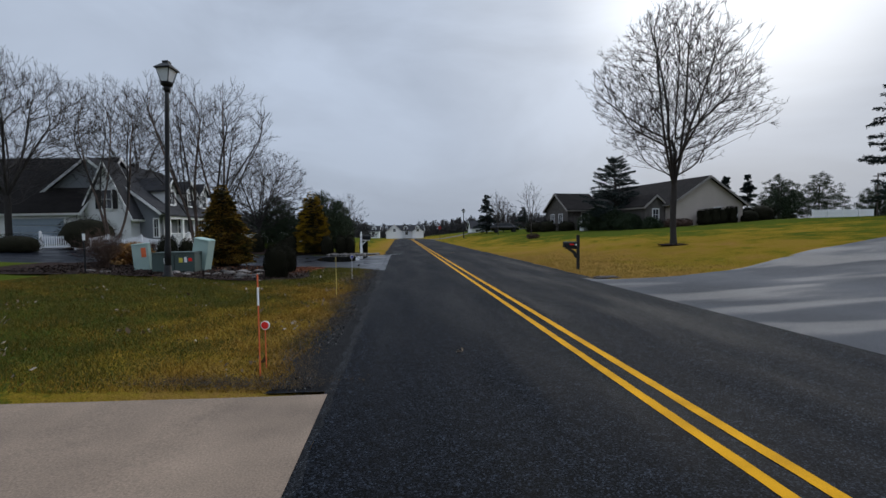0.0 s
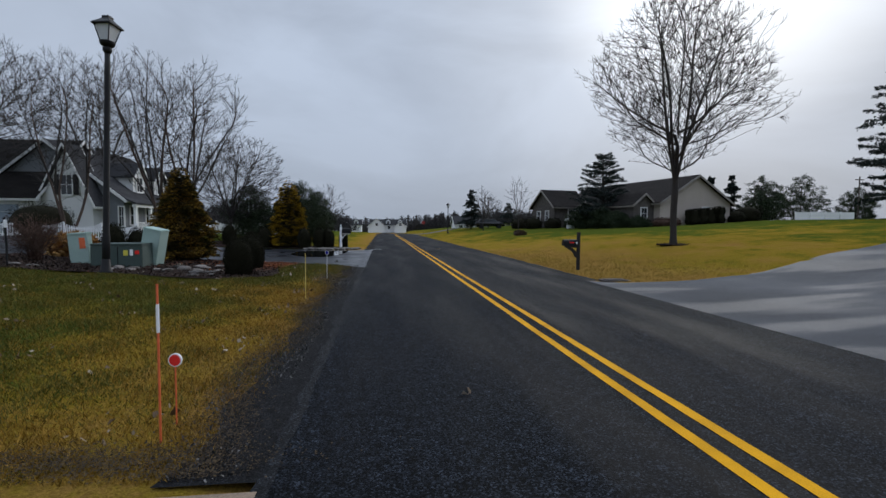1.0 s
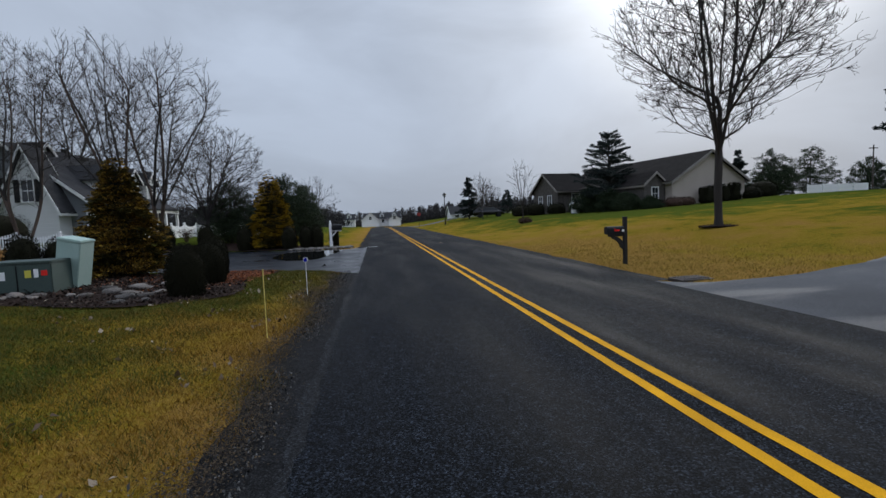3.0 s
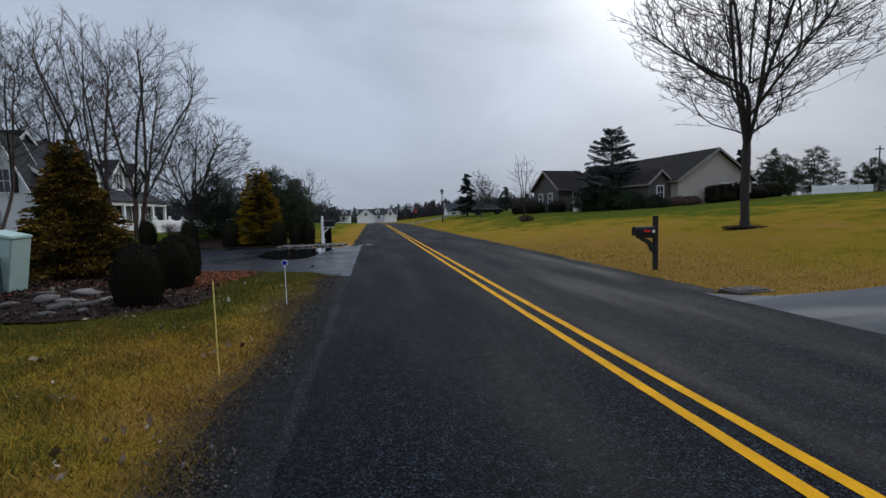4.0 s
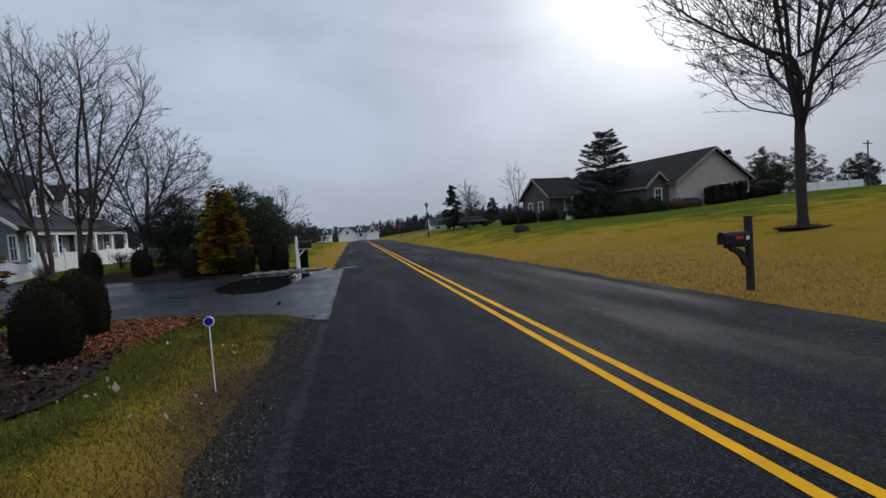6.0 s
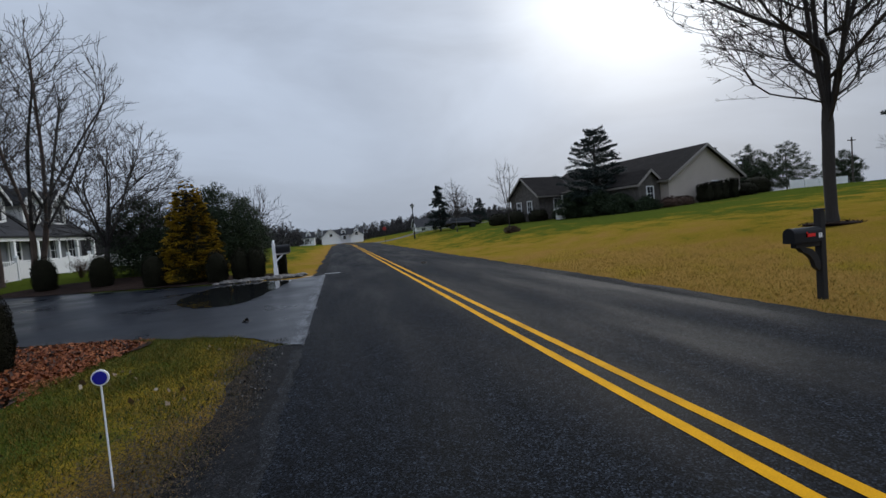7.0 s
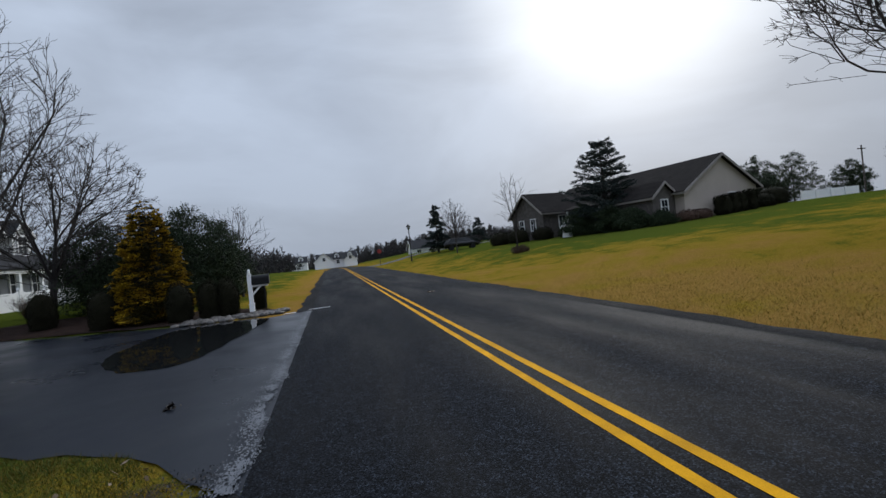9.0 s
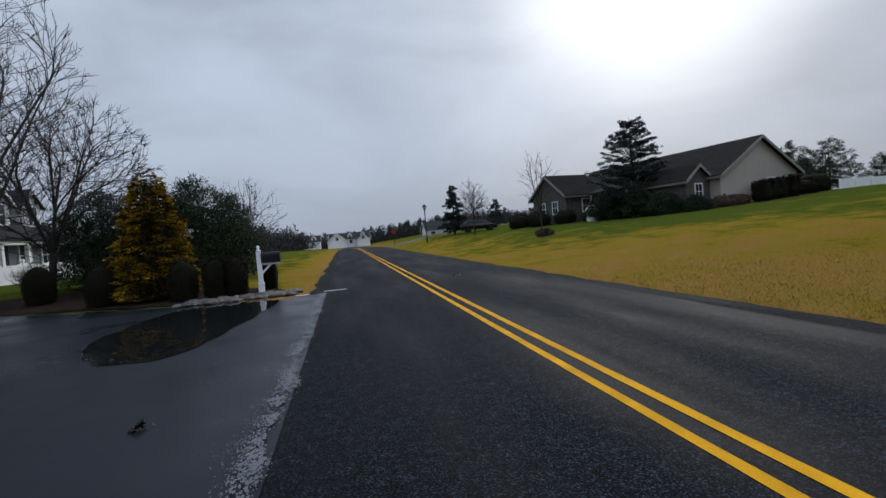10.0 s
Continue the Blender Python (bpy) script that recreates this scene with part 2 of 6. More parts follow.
APRON = apron_material()
GRAVEL = asphalt_material("dark_gravel", (0.006, 0.0062, 0.007), (0.034, 0.035, 0.038), 0.75, 0.8, 120.0, spec=0.08)
CONCRETE = mat("tan_concrete", (0.095, 0.066, 0.044), (0.285, 0.205, 0.143), 0.8, 1.1, 70, 0.5, depth=0.004, spread=0.34)
PAINT_Y = mat("yellow_road_paint", (0.42, 0.20, 0.003), (0.76, 0.37, 0.005), 0.8, 3, 130, 0.5, depth=0.004, spread=0.35, spec=0.08)
STRIPE_W = mat("mottled_white", (0.35, 0.36, 0.38), (0.62, 0.64, 0.66), 0.5, 3, 60, 0.2)
MULCH = mat("dark_mulch", (0.008, 0.005, 0.0045), (0.042, 0.025, 0.019), 1.0, 2, 45, 1.0, depth=0.03, spread=0.4, spec=0.08)
WATER = mat("puddle_water", (0.006, 0.007, 0.008), (0.012, 0.013, 0.014), 0.02, 1, 3, 0.0, spec=0.6)
BARK = mat("grey_brown_bark", (0.035, 0.028, 0.024), (0.10, 0.08, 0.068), 0.9, 3, 40, 0.9, stretch=(1, 1, 0.25), depth=0.02)
BARK_DARK = mat("dark_wet_bark", (0.012, 0.010, 0.009), (0.04, 0.033, 0.03), 0.85, 3, 40, 0.9, stretch=(1, 1, 0.25), depth=0.02)
BARK_TAN = mat("peeling_tan_bark", (0.035, 0.024, 0.019), (0.13, 0.085, 0.065), 0.85, 5, 30, 0.9, stretch=(1, 1, 0.4), depth=0.02)
BLACK = mat("black_metal", (0.004, 0.004, 0.005), (0.011, 0.011, 0.012), 0.55, 5, 80, 0.15, depth=0.002, spec=0.25)
BLACK_WOOD = mat("black_stained_wood", (0.005, 0.0045, 0.0045), (0.018, 0.015, 0.014), 0.8, 5, 50, 0.6, stretch=(1, 1, 0.15), depth=0.004)
WHITE = mat("white_vinyl", (0.80, 0.80, 0.81), (0.90, 0.90, 0.90), 0.45, 2, 30, 0.05)
TRIM = mat("white_trim_paint", (0.6, 0.6, 0.6), (0.78, 0.78, 0.77), 0.5, 2, 30, 0.05)
SHINGLE = mat("charcoal_shingles", (0.018, 0.018, 0.020), (0.060, 0.060, 0.064), 1.0, 1.2, 22, 0.7, stretch=(1, 1, 2.5), depth=0.02, spec=0.1)
SHINGLE_B = mat("brown_grey_shingles", (0.007, 0.006, 0.006), (0.026, 0.023, 0.022), 1.0, 1.2, 22, 0.7, stretch=(1, 1, 2.5), depth=0.02, spec=0.1)
STUCCO = mat("tan_stucco", (0.36, 0.31, 0.27), (0.50, 0.435, 0.38), 0.85, 0.6, 30, 0.4, depth=0.01)
STONEWALL = mat("dark_fieldstone", (0.035, 0.031, 0.029), (0.12, 0.105, 0.095), 0.85, 3, 9, 0.8, depth=0.03, spread=0.3)
GLASS = mat("dark_window_glass", (0.012, 0.014, 0.018), (0.03, 0.034, 0.04), 0.05, 0.6, 2, 0.0, spec=0.6)
GREENBOX = mat("dull_green_enamel", (0.03, 0.05, 0.045), (0.055, 0.085, 0.075), 0.5, 3, 60, 0.1, depth=0.002)
PEDESTAL = mat("pale_green_plastic", (0.27, 0.38, 0.34), (0.38, 0.49, 0.45), 0.5, 3, 60, 0.1, depth=0.002)
DOORBLUE = mat("blue_grey_door_paint", (0.20, 0.25, 0.31), (0.28, 0.33, 0.39), 0.5, 2, 30, 0.1)
ORANGE = mat("orange_plastic", (0.60, 0.10, 0.03), (0.80, 0.17, 0.06), 0.5, 4, 50, 0.1)
YELLOWROD = mat("yellow_fibreglass", (0.55, 0.42, 0.10), (0.75, 0.60, 0.18), 0.5, 6, 50, 0.1)
DULLRED = mat("faded_red_sign", (0.20, 0.015, 0.014), (0.32, 0.03, 0.028), 0.5, 6, 60, 0.05)
RED = mat("red_reflector", (0.60, 0.015, 0.012), (0.85, 0.03, 0.025), 0.25, 6, 90, 0.2)
BLUE = mat("blue_reflector", (0.004, 0.006, 0.20), (0.01, 0.015, 0.36), 0.25, 6, 90, 0.2)
STICKER_Y = mat("yellow_sticker", (0.55, 0.48, 0.05), (0.7, 0.62, 0.1), 0.5, 6, 60, 0.05)
ROCK = mat("grey_tan_stone", (0.045, 0.04, 0.037), (0.23, 0.20, 0.18), 0.85, 5, 30, 0.7, depth=0.02, rand=0.5)
ROCK_WET = mat("wet_river_stone", (0.02, 0.018, 0.017), (0.12, 0.105, 0.093), 0.5, 5, 30, 0.5, depth=0.01, rand=0.5)
CARPAINT = mat("black_car_paint", (0.006, 0.006, 0.007), (0.014, 0.014, 0.016), 0.2, 1, 30, 0.0)
LAMPGLASS = mat("frosted_lantern_glass", (0.42, 0.44, 0.46), (0.6, 0.62, 0.64), 0.3, 6, 50, 0.05)
IRON = mat("rusty_iron", (0.02, 0.017, 0.015), (0.06, 0.045, 0.04), 0.7, 8, 60, 0.5, depth=0.004)


def siding(name, dark, light, course=0.15):
    """Painted clapboard: courses with a shadow lip, as relief."""
    m = mat(name, dark, light, 0.6, 0.6, 40, 0.0)
    n, l = m.node_tree.nodes, m.node_tree.links
    tc = n.new("ShaderNodeTexCoord")
    w = n.new("ShaderNodeTexWave")
    w.wave_type, w.bands_direction, w.wave_profile = "BANDS", "Z", "SAW"
    w.inputs["Scale"].default_value = 0.314 / course / 2
    l.new(tc.outputs["Object"], w.inputs["Vector"])
    bp = n.new("ShaderNodeBump")
    bp.inputs["Strength"].default_value, bp.inputs["Distance"].default_value = 0.6, 0.02
    l.new(w.outputs["Fac"], bp.inputs["Height"])
    l.new(bp.outputs["Normal"], n["Principled BSDF"].inputs["Normal"])
    return m


SIDING_G = siding("grey_clapboard", (0.13, 0.142, 0.158), (0.20, 0.213, 0.235))
SIDING_W = siding("off_white_clapboard", (0.60, 0.60, 0.605), (0.73, 0.73, 0.72))

YEW = leafy("dark_clipped_yew", (0.008, 0.008, 0.005), (0.013, 0.013, 0.007), (0.021, 0.019, 0.010), rough=0.95)
GOLD = leafy("golden_cypress_sprays", (0.045, 0.032, 0.005), (0.15, 0.092, 0.007), (0.33, 0.20, 0.010), (0.52, 0.33, 0.018))
# darker copy of the gold sprays: crown shade put into the colour
GOLD_SHADE = leafy("shaded_cypress_sprays", (0.010, 0.011, 0.004), (0.04, 0.033, 0.006), (0.09, 0.065, 0.010))
RUSSET = leafy("bronze_cypress_sprays", (0.02, 0.015, 0.006), (0.08, 0.05, 0.012), (0.17, 0.10, 0.018), (0.42, 0.25, 0.03))
HOLLY = leafy("dark_evergreen_leaves", (0.010, 0.017, 0.010), (0.026, 0.040, 0.020), (0.06, 0.078, 0.042))
CEDAR = leafy("blue_green_needles", (0.008, 0.014, 0.013), (0.02, 0.03, 0.028), (0.035, 0.048, 0.045))
# near-black colour painted as the shade deep inside a crown
CORE_SHADE = mat("dark_core_shade", (0.003, 0.004, 0.003), (0.010, 0.012, 0.008), 0.9, 3, 30, 0.5)
BROWNTWIG = leafy("winter_shrub_twigs", (0.03, 0.02, 0.016), (0.075, 0.045, 0.035), (0.12, 0.075, 0.055))
REDLEAF = leafy("red_brown_fallen_leaves", (0.10, 0.028, 0.012), (0.21, 0.06, 0.022), (0.30, 0.11, 0.04), rough=0.6)
TANLEAF = leafy("tan_dry_leaves", (0.05, 0.03, 0.018), (0.12, 0.08, 0.05), (0.22, 0.17, 0.12), (0.36, 0.30, 0.23), rough=0.6)
BLADES = leafy("grass_blades", (0.026, 0.044, 0.007), (0.055, 0.070, 0.010), (0.105, 0.088, 0.012), (0.18, 0.11, 0.017))
STRAW = leafy("straw_grass_blades", (0.13, 0.10, 0.018), (0.25, 0.175, 0.03), (0.31, 0.20, 0.045), (0.34, 0.23, 0.07))
VERGE = leafy("brown_verge_grass", (0.055, 0.038, 0.006), (0.16, 0.090, 0.009), (0.27, 0.145, 0.014), (0.38, 0.23, 0.045))
ORNGRASS = leafy("orange_ornamental_grass", (0.22, 0.10, 0.03), (0.36, 0.19, 0.06), (0.42, 0.26, 0.10))
PEBBLES = leafy("loose_gravel_stones", (0.012, 0.012, 0.013), (0.03, 0.03, 0.031), (0.05, 0.05, 0.05), (0.15, 0.145, 0.14))


# ---- building helpers ----
def link(name, mesh, material, parent=None, label=""):
    mesh.materials.append(material)
    ob = new(name, mesh)
    if parent is not None:
        ob.parent = parent
    if label:
        ob["label"] = label
    return ob


def part(name, bm, material, parent=None, label="", smooth=False):
    me = bpy.data.meshes.new(name)
    bmesh.ops.recalc_face_normals(bm, faces=bm.faces[:])
    bm.to_mesh(me)
    bm.free()
    if smooth:
        me.polygons.foreach_set("use_smooth", [True] * len(me.polygons))
    return link(name, me, material, parent, label)


def raw(name, verts, faces, material, parent=None, label="", smooth=False):
    """Many loose pieces at once: verts (n, 3), faces (m, k) with one k."""
    verts, faces = np.asarray(verts, dtype=np.float32), np.asarray(faces, dtype=np.int32)
    me = bpy.data.meshes.new(name)
    me.vertices.add(len(verts))
    me.vertices.foreach_set("co", verts.ravel())
    k = faces.shape[1]
    me.loops.add(faces.size)
    me.loops.foreach_set("vertex_index", faces.ravel())
    me.polygons.add(len(faces))
    me.polygons.foreach_set("loop_start", np.arange(0, faces.size, k, dtype=np.int32))
    if smooth:
        me.polygons.foreach_set("use_smooth", np.ones(len(faces), dtype=bool))
    me.update(calc_edges=True)
    return link(name, me, material, parent, label)


def thing(name, m, label, category, group="", kind=""):
    e = new(name)
    e.empty_display_size = 0.1
    e.matrix_world = m
    return tagged(e, label, category, group, kind)


def box(bm, x0, y0, z0, x1, y1, z1, m=None):
    vs = [bm.verts.new((x, y, z)) for z in (z0, z1) for x, y in ((x0, y0), (x1, y0), (x1, y1), (x0, y1))]
    for f in ((0, 3, 2, 1), (4, 5, 6, 7), (0, 1, 5, 4), (1, 2, 6, 5), (2, 3, 7, 6), (3, 0, 4, 7)):
        bm.faces.new([vs[i] for i in f])
    if m is not None:
        bmesh.ops.transform(bm, matrix=m, verts=vs)
    return vs


def soft_box(x0, y0, z0, x1, y1, z1, r=0.01, seg=2):
    bm = bmesh.new()
    box(bm, x0, y0, z0, x1, y1, z1)
    bmesh.ops.bevel(bm, geom=bm.edges[:], offset=r, segments=seg, affect="EDGES")
    return bm


def turned(profile, sides=16):
    """A body of revolution round z from (radius, height) pairs."""
    bm = bmesh.new()
    rings = []
    for r, z in profile:
        rings.append([bm.verts.new((r * math.cos(a), r * math.sin(a), z)) for a in np.linspace(0, 2 * math.pi, sides, endpoint=False)])
    for a, b in zip(rings, rings[1:]):
        for i in range(sides):
            j = (i + 1) % sides
            bm.faces.new((a[i], a[j], b[j], b[i]))
    bm.faces.new(rings[0][::-1])
    bm.faces.new(rings[-1])
    return bm


def prism(bm, outline, axis, a, b):
    """An outline of (u, v) pairs drawn out along an axis from a to b: x: (y, z), y: (x, z), z: (x, y)."""
    put = {"x": lambda u, v, w: (w, u, v), "y": lambda u, v, w: (u, w, v), "z": lambda u, v, w: (u, v, w)}[axis]
    A = [bm.verts.new(put(u, v, a)) for u, v in outline]
    B = [bm.verts.new(put(u, v, b)) for u, v in outline]
    n = len(outline)
    bm.faces.new(A)
    bm.faces.new(B[::-1])
    for i in range(n):
        bm.faces.new((A[i], B[i], B[(i + 1) % n], A[(i + 1) % n]))


# ---- ground ----
LX = [-900, -60, -30, -16, -9, -6.8, -4, -2.2, -1.5, -0.6]
LZ = [1.2, 0.9, 0.8, 0.68, 0.42, 0.33, 0.13, 0.04, 0.0, -0.01]
RX = [5.7, 6.1, 8.0, 10.7, 14.0, 20.0, 30.0, 45.0, 70.0, 900.0]
RZ = [-0.01, 0.0, 0.07, 0.27, 0.72, 1.15, 1.7, 2.5, 2.6, 3.0]


def smooth01(v):
    v = np.clip(v, 0, 1)
    return v * v * (3 - 2 * v)


def ground_z(x, y):
    x, y = np.asarray(x, dtype=float), np.asarray(y, dtype=float)
    left, right = np.interp(x, LX, LZ), np.interp(x, RX, RZ)
    drive = smooth01((y - 18.6) / 2.0) * smooth01((42.5 - y) / 9.0) * smooth01((x + 30) / 14)
    left = left * (1 - 0.96 * drive)
    low = smooth01((15.2 - y) / 3.0)
    right = right * (1 - low * 0.45 * smooth01((40 - x) / 20))
    z = np.where(x < 2.6, left, right)
    z = z + np.where(x > 6, 0.018 * smooth01((x - 6) / 8) * np.clip(y - 55, 0, 25), 0)
    far = np.clip(y - 95, 0, 400)
    z = z - np.where(far > 0, 0.014 * np.minimum(far, 130), 0) * smooth01((60 - np.abs(x)) / 50)
    return z


def gz(x, y):
    return float(ground_z(x, y))


def axis_steps(*runs):
    out = []
    for a, b, s in runs:
        out += list(np.arange(a, b, s))
    return np.array(out)


def sheet(name, xs, ys, height, material):
    X, Y = np.meshgrid(xs, ys)
    v = np.stack([X, Y, height(X, Y)], -1).reshape(-1, 3)
    n, w = len(ys), len(xs)
    i = np.arange((n - 1) * (w - 1))
    r, c = i // (w - 1), i % (w - 1)
    a = r * w + c
    return raw(name, v, np.stack([a, a + 1, a + w + 1, a + w], -1), material, smooth=True)


def under_road(x, y):
    z = ground_z(x, y)
    rough = 0.03 * np.sin(x * 2.3 + 0.7 * np.sin(y * 1.1)) * np.sin(y * 1.7 + np.sin(x * 0.9)) * smooth01((np.abs(x - 2.6) - 4.6) / 2)
    paved = smooth01((3.9 - np.abs(x - 2.6)) / 0.5)
    nl = np.interp(x, [-40, -12, -6, -3.7, -1.9, -0.66], [27.0, 24.0, 21.9, 21.1, 20.3, 18.9])
    fl = np.interp(x, [-40, -16, -9, -4.8, -2.0, -0.66], [44.0, 36.8, 33.6, 31.8, 31.0, 31.6])
    paved = np.maximum(paved, smooth01((y - nl - 0.05) / 0.4) * smooth01((fl - y - 0.05) / 0.4) * (x < 0) * (x > -39.5))
    fr = np.interp(x, [5.8, 6.3, 8.5, 11, 16, 26, 45], [14.3, 13.6, 13.5, 13.9, 15.4, 19.5, 27.0])
    paved = np.maximum(paved, smooth01((fr - y - 0.05) / 0.4) * smooth01((y + 2) / 3) * (x > 5.5) * (x < 44))
    paved = np.maximum(paved, smooth01((4.6 - y) / 0.3) * smooth01((y + 6) / 1) * (x < 0) * (x > -13.8) * 5)
    return z + rough * (1 - np.minimum(paved, 1)) - 0.06 * paved


gx = axis_steps((-900, -100, 80), (-100, -30, 5), (-30, -12, 1), (-12, 16, 0.35), (16, 40, 1), (40, 100, 5), (100, 901, 80))
gy = axis_steps((-400, -20, 40), (-20, -2, 2), (-2, 40, 0.35), (40, 100, 1.5), (100, 240, 6), (240, 1400, 80))
tagged(sheet("ground", gx, gy, under_road, LAWN), "winter lawn turned half green, half straw yellow", "ground", kind="structure")


def wavy(base, amount, seed, scale=1.0):
    return lambda s: base + amount * (noise.noise((s * scale, seed, 0.3)) + 0.5 * noise.noise((s * scale * 3.1, seed, 1.3)))


def strip(name, ys, left, right, material, lift, across=6, zfun=None):
    """A sheet along the road between two uneven edges."""
    vs, fs = [], []
    for i, y in enumerate(ys):
        a, b = left(y), right(y)
        for k in range(across + 1):
            x = a + (b - a) * k / across
            vs.append((x, y, (zfun(x, y) if zfun else gz(x, y)) + lift))
        if i:
            for k in range(across):
                p = (i - 1) * (across + 1) + k
                fs.append((p, p + 1, p + across + 2, p + across + 1))
    return raw(name, vs, fs, material, smooth=True)


def road_z(x, y):
    return gz(2.6, y) + 0.012 * (1 - abs(x - 2.6) / 3.3)


road_ys = np.concatenate([np.arange(-8, 40, 0.25), np.arange(40, 200, 2.0)])
tagged(strip("road", road_ys, wavy(-0.68, 0.035, 3.0, 1.3), wavy(5.85, 0.10, 9.0, 0.7), ASPHALT, 0.015, 8, road_z), "damp dark asphalt road with worn edges", "road", kind="structure")
for a in (2.14, 2.42):
    tagged(strip("yellow_line", road_ys, wavy(a, 0.006, a, 4), wavy(a + 0.105, 0.006, a + 5, 4), PAINT_Y, 0.019, 1, road_z),
           "solid yellow centre line painted on asphalt", "road marking", "double yellow line", "structure")
SEAM = asphalt_material("worn_grey_road_edge", (0.004, 0.0045, 0.0055), (0.042, 0.047, 0.055), 0.7, 1.6, 110.0)
tagged(strip("road_edge", np.arange(-8, 18.8, 0.1), wavy(-0.76, 0.07, 13.0, 1.9), wavy(-0.65, 0.05, 23.0, 3.5), SEAM, 0.021, 2), "worn grey edge of the asphalt", "road edge", kind="structure")
tagged(strip("gravel_shoulder", np.arange(4.7, 19.2, 0.15), wavy(-1.30, 0.12, 31.0, 1.6), lambda y: -0.66, GRAVEL, 0.012, 5), "dark gravel shoulder between grass and road", "shoulder", kind="structure")
tagged(strip("gravel_shoulder", np.arange(31.4, 100, 0.5), wavy(-1.15, 0.15, 37.0, 0.6), lambda y: -0.66, GRAVEL, 0.014, 3), "dark gravel shoulder between grass and road", "shoulder", kind="structure")
tagged(strip("gravel_shoulder", np.arange(14.3, 100, 0.3), lambda y: 5.75, wavy(6.15, 0.12, 41.0, 0.8), GRAVEL, 0.014, 3), "thin dark gravel edge below the lawn", "shoulder", kind="structure")
# concrete driveway by the start
tagged(strip("concrete_driveway", np.arange(-6, 4.66, 0.33), lambda y: -14.0, lambda y: -0.72, CONCRETE, 0.03, 24, lambda x, y: gz(x, y) * 0.35), "tan concrete driveway with faint stains", "driveway", kind="structure")


def outline_sheet(name, near, far, xs, material, lift, rows=10, zfun=None):
    """A sheet that runs away from the road, between near(x) and far(x)."""
    vs, fs = [], []
    for i, x in enumerate(xs):
        for k in range(rows + 1):
            y = near(x) + (far(x) - near(x)) * k / rows
            vs.append((x, y, (zfun(x, y) if zfun else gz(x, y)) + lift))
        if i:
            for k in range(rows):
                p = (i - 1) * (rows + 1) + k
                fs.append((p, p + 1, p + rows + 2, p + rows + 1))
    return raw(name, vs, fs, material, smooth=True)


near_l = lambda x: float(np.interp(x, [-40, -12, -6, -3.7, -1.9, -0.66], [27.0, 24.0, 21.9, 21.1, 20.3, 18.9])) + 0.06 * math.sin(x * 7)
far_l = lambda x: float(np.interp(x, [-40, -16, -9, -4.8, -2.0, -0.66], [44.0, 36.8, 33.6, 31.8, 31.0, 31.6])) + 0.05 * math.sin(x * 5 + 1)
tagged(outline_sheet("asphalt_driveway", near_l, far_l, np.append(np.arange(-40, -0.8, 0.35), -0.66), WET, 0.012), "wet smooth asphalt driveway with standing water", "driveway", kind="structure")
near_r = lambda x: float(np.interp(x, [5.8, 7, 40], [4.0, 1.0, -6.0]))
far_r = lambda x: float(np.interp(x, [5.8, 6.3, 8.5, 11, 16, 26, 45], [14.3, 13.6, 13.5, 13.9, 15.4, 19.5, 27.0]))
tagged(outline_sheet("side_driveway", near_r, far_r, np.arange(5.75, 45, 0.4), APRON, 0.02), "broad grey asphalt driveway apron with wet patches", "driveway", kind="structure")


# ---- plants ----
def tubes(name, lines, sides, material, parent):
    """Tapered limbs: each line is (points, radii)."""
    vs, fs, n = [], [], 0
    ang = np.linspace(0, 2 * math.pi, sides, endpoint=False)
    ca, sa = np.cos(ang)[None, None, :, None], np.sin(ang)[None, None, :, None]
    sizes = {}
    for line in lines:
        sizes.setdefault(len(line[0]), []).append(line)
    for k, same in sizes.items():
        pts = np.array([p for p, _ in same], dtype=float)
        r = np.array([q for _, q in same], dtype=float)[:, :, None, None]
        d = np.gradient(pts, axis=1)
        d /= np.linalg.norm(d, axis=2, keepdims=True) + 1e-9
        side = np.cross(d, (0.31, 0.87, 0.38))
        side /= np.linalg.norm(side, axis=2, keepdims=True) + 1e-9
        up = np.cross(d, side)
        ring = pts[:, :, None, :] + r * (ca * side[:, :, None, :] + sa * up[:, :, None, :])
        vs.append(ring.reshape(-1, 3))
        i = np.arange((k - 1) * sides)
        a, c = i // sides, i % sides
        c2 = (c + 1) % sides
        quad = np.stack([a * sides + c, a * sides + c2, (a + 1) * sides + c2, (a + 1) * sides + c], -1)
        starts = n + np.arange(len(same)) * k * sides
        fs.append((starts[:, None, None] + quad[None]).reshape(-1, 4))
        n += len(same) * k * sides
    return raw(name, np.concatenate(vs), np.concatenate(fs), material, parent, smooth=sides > 4)


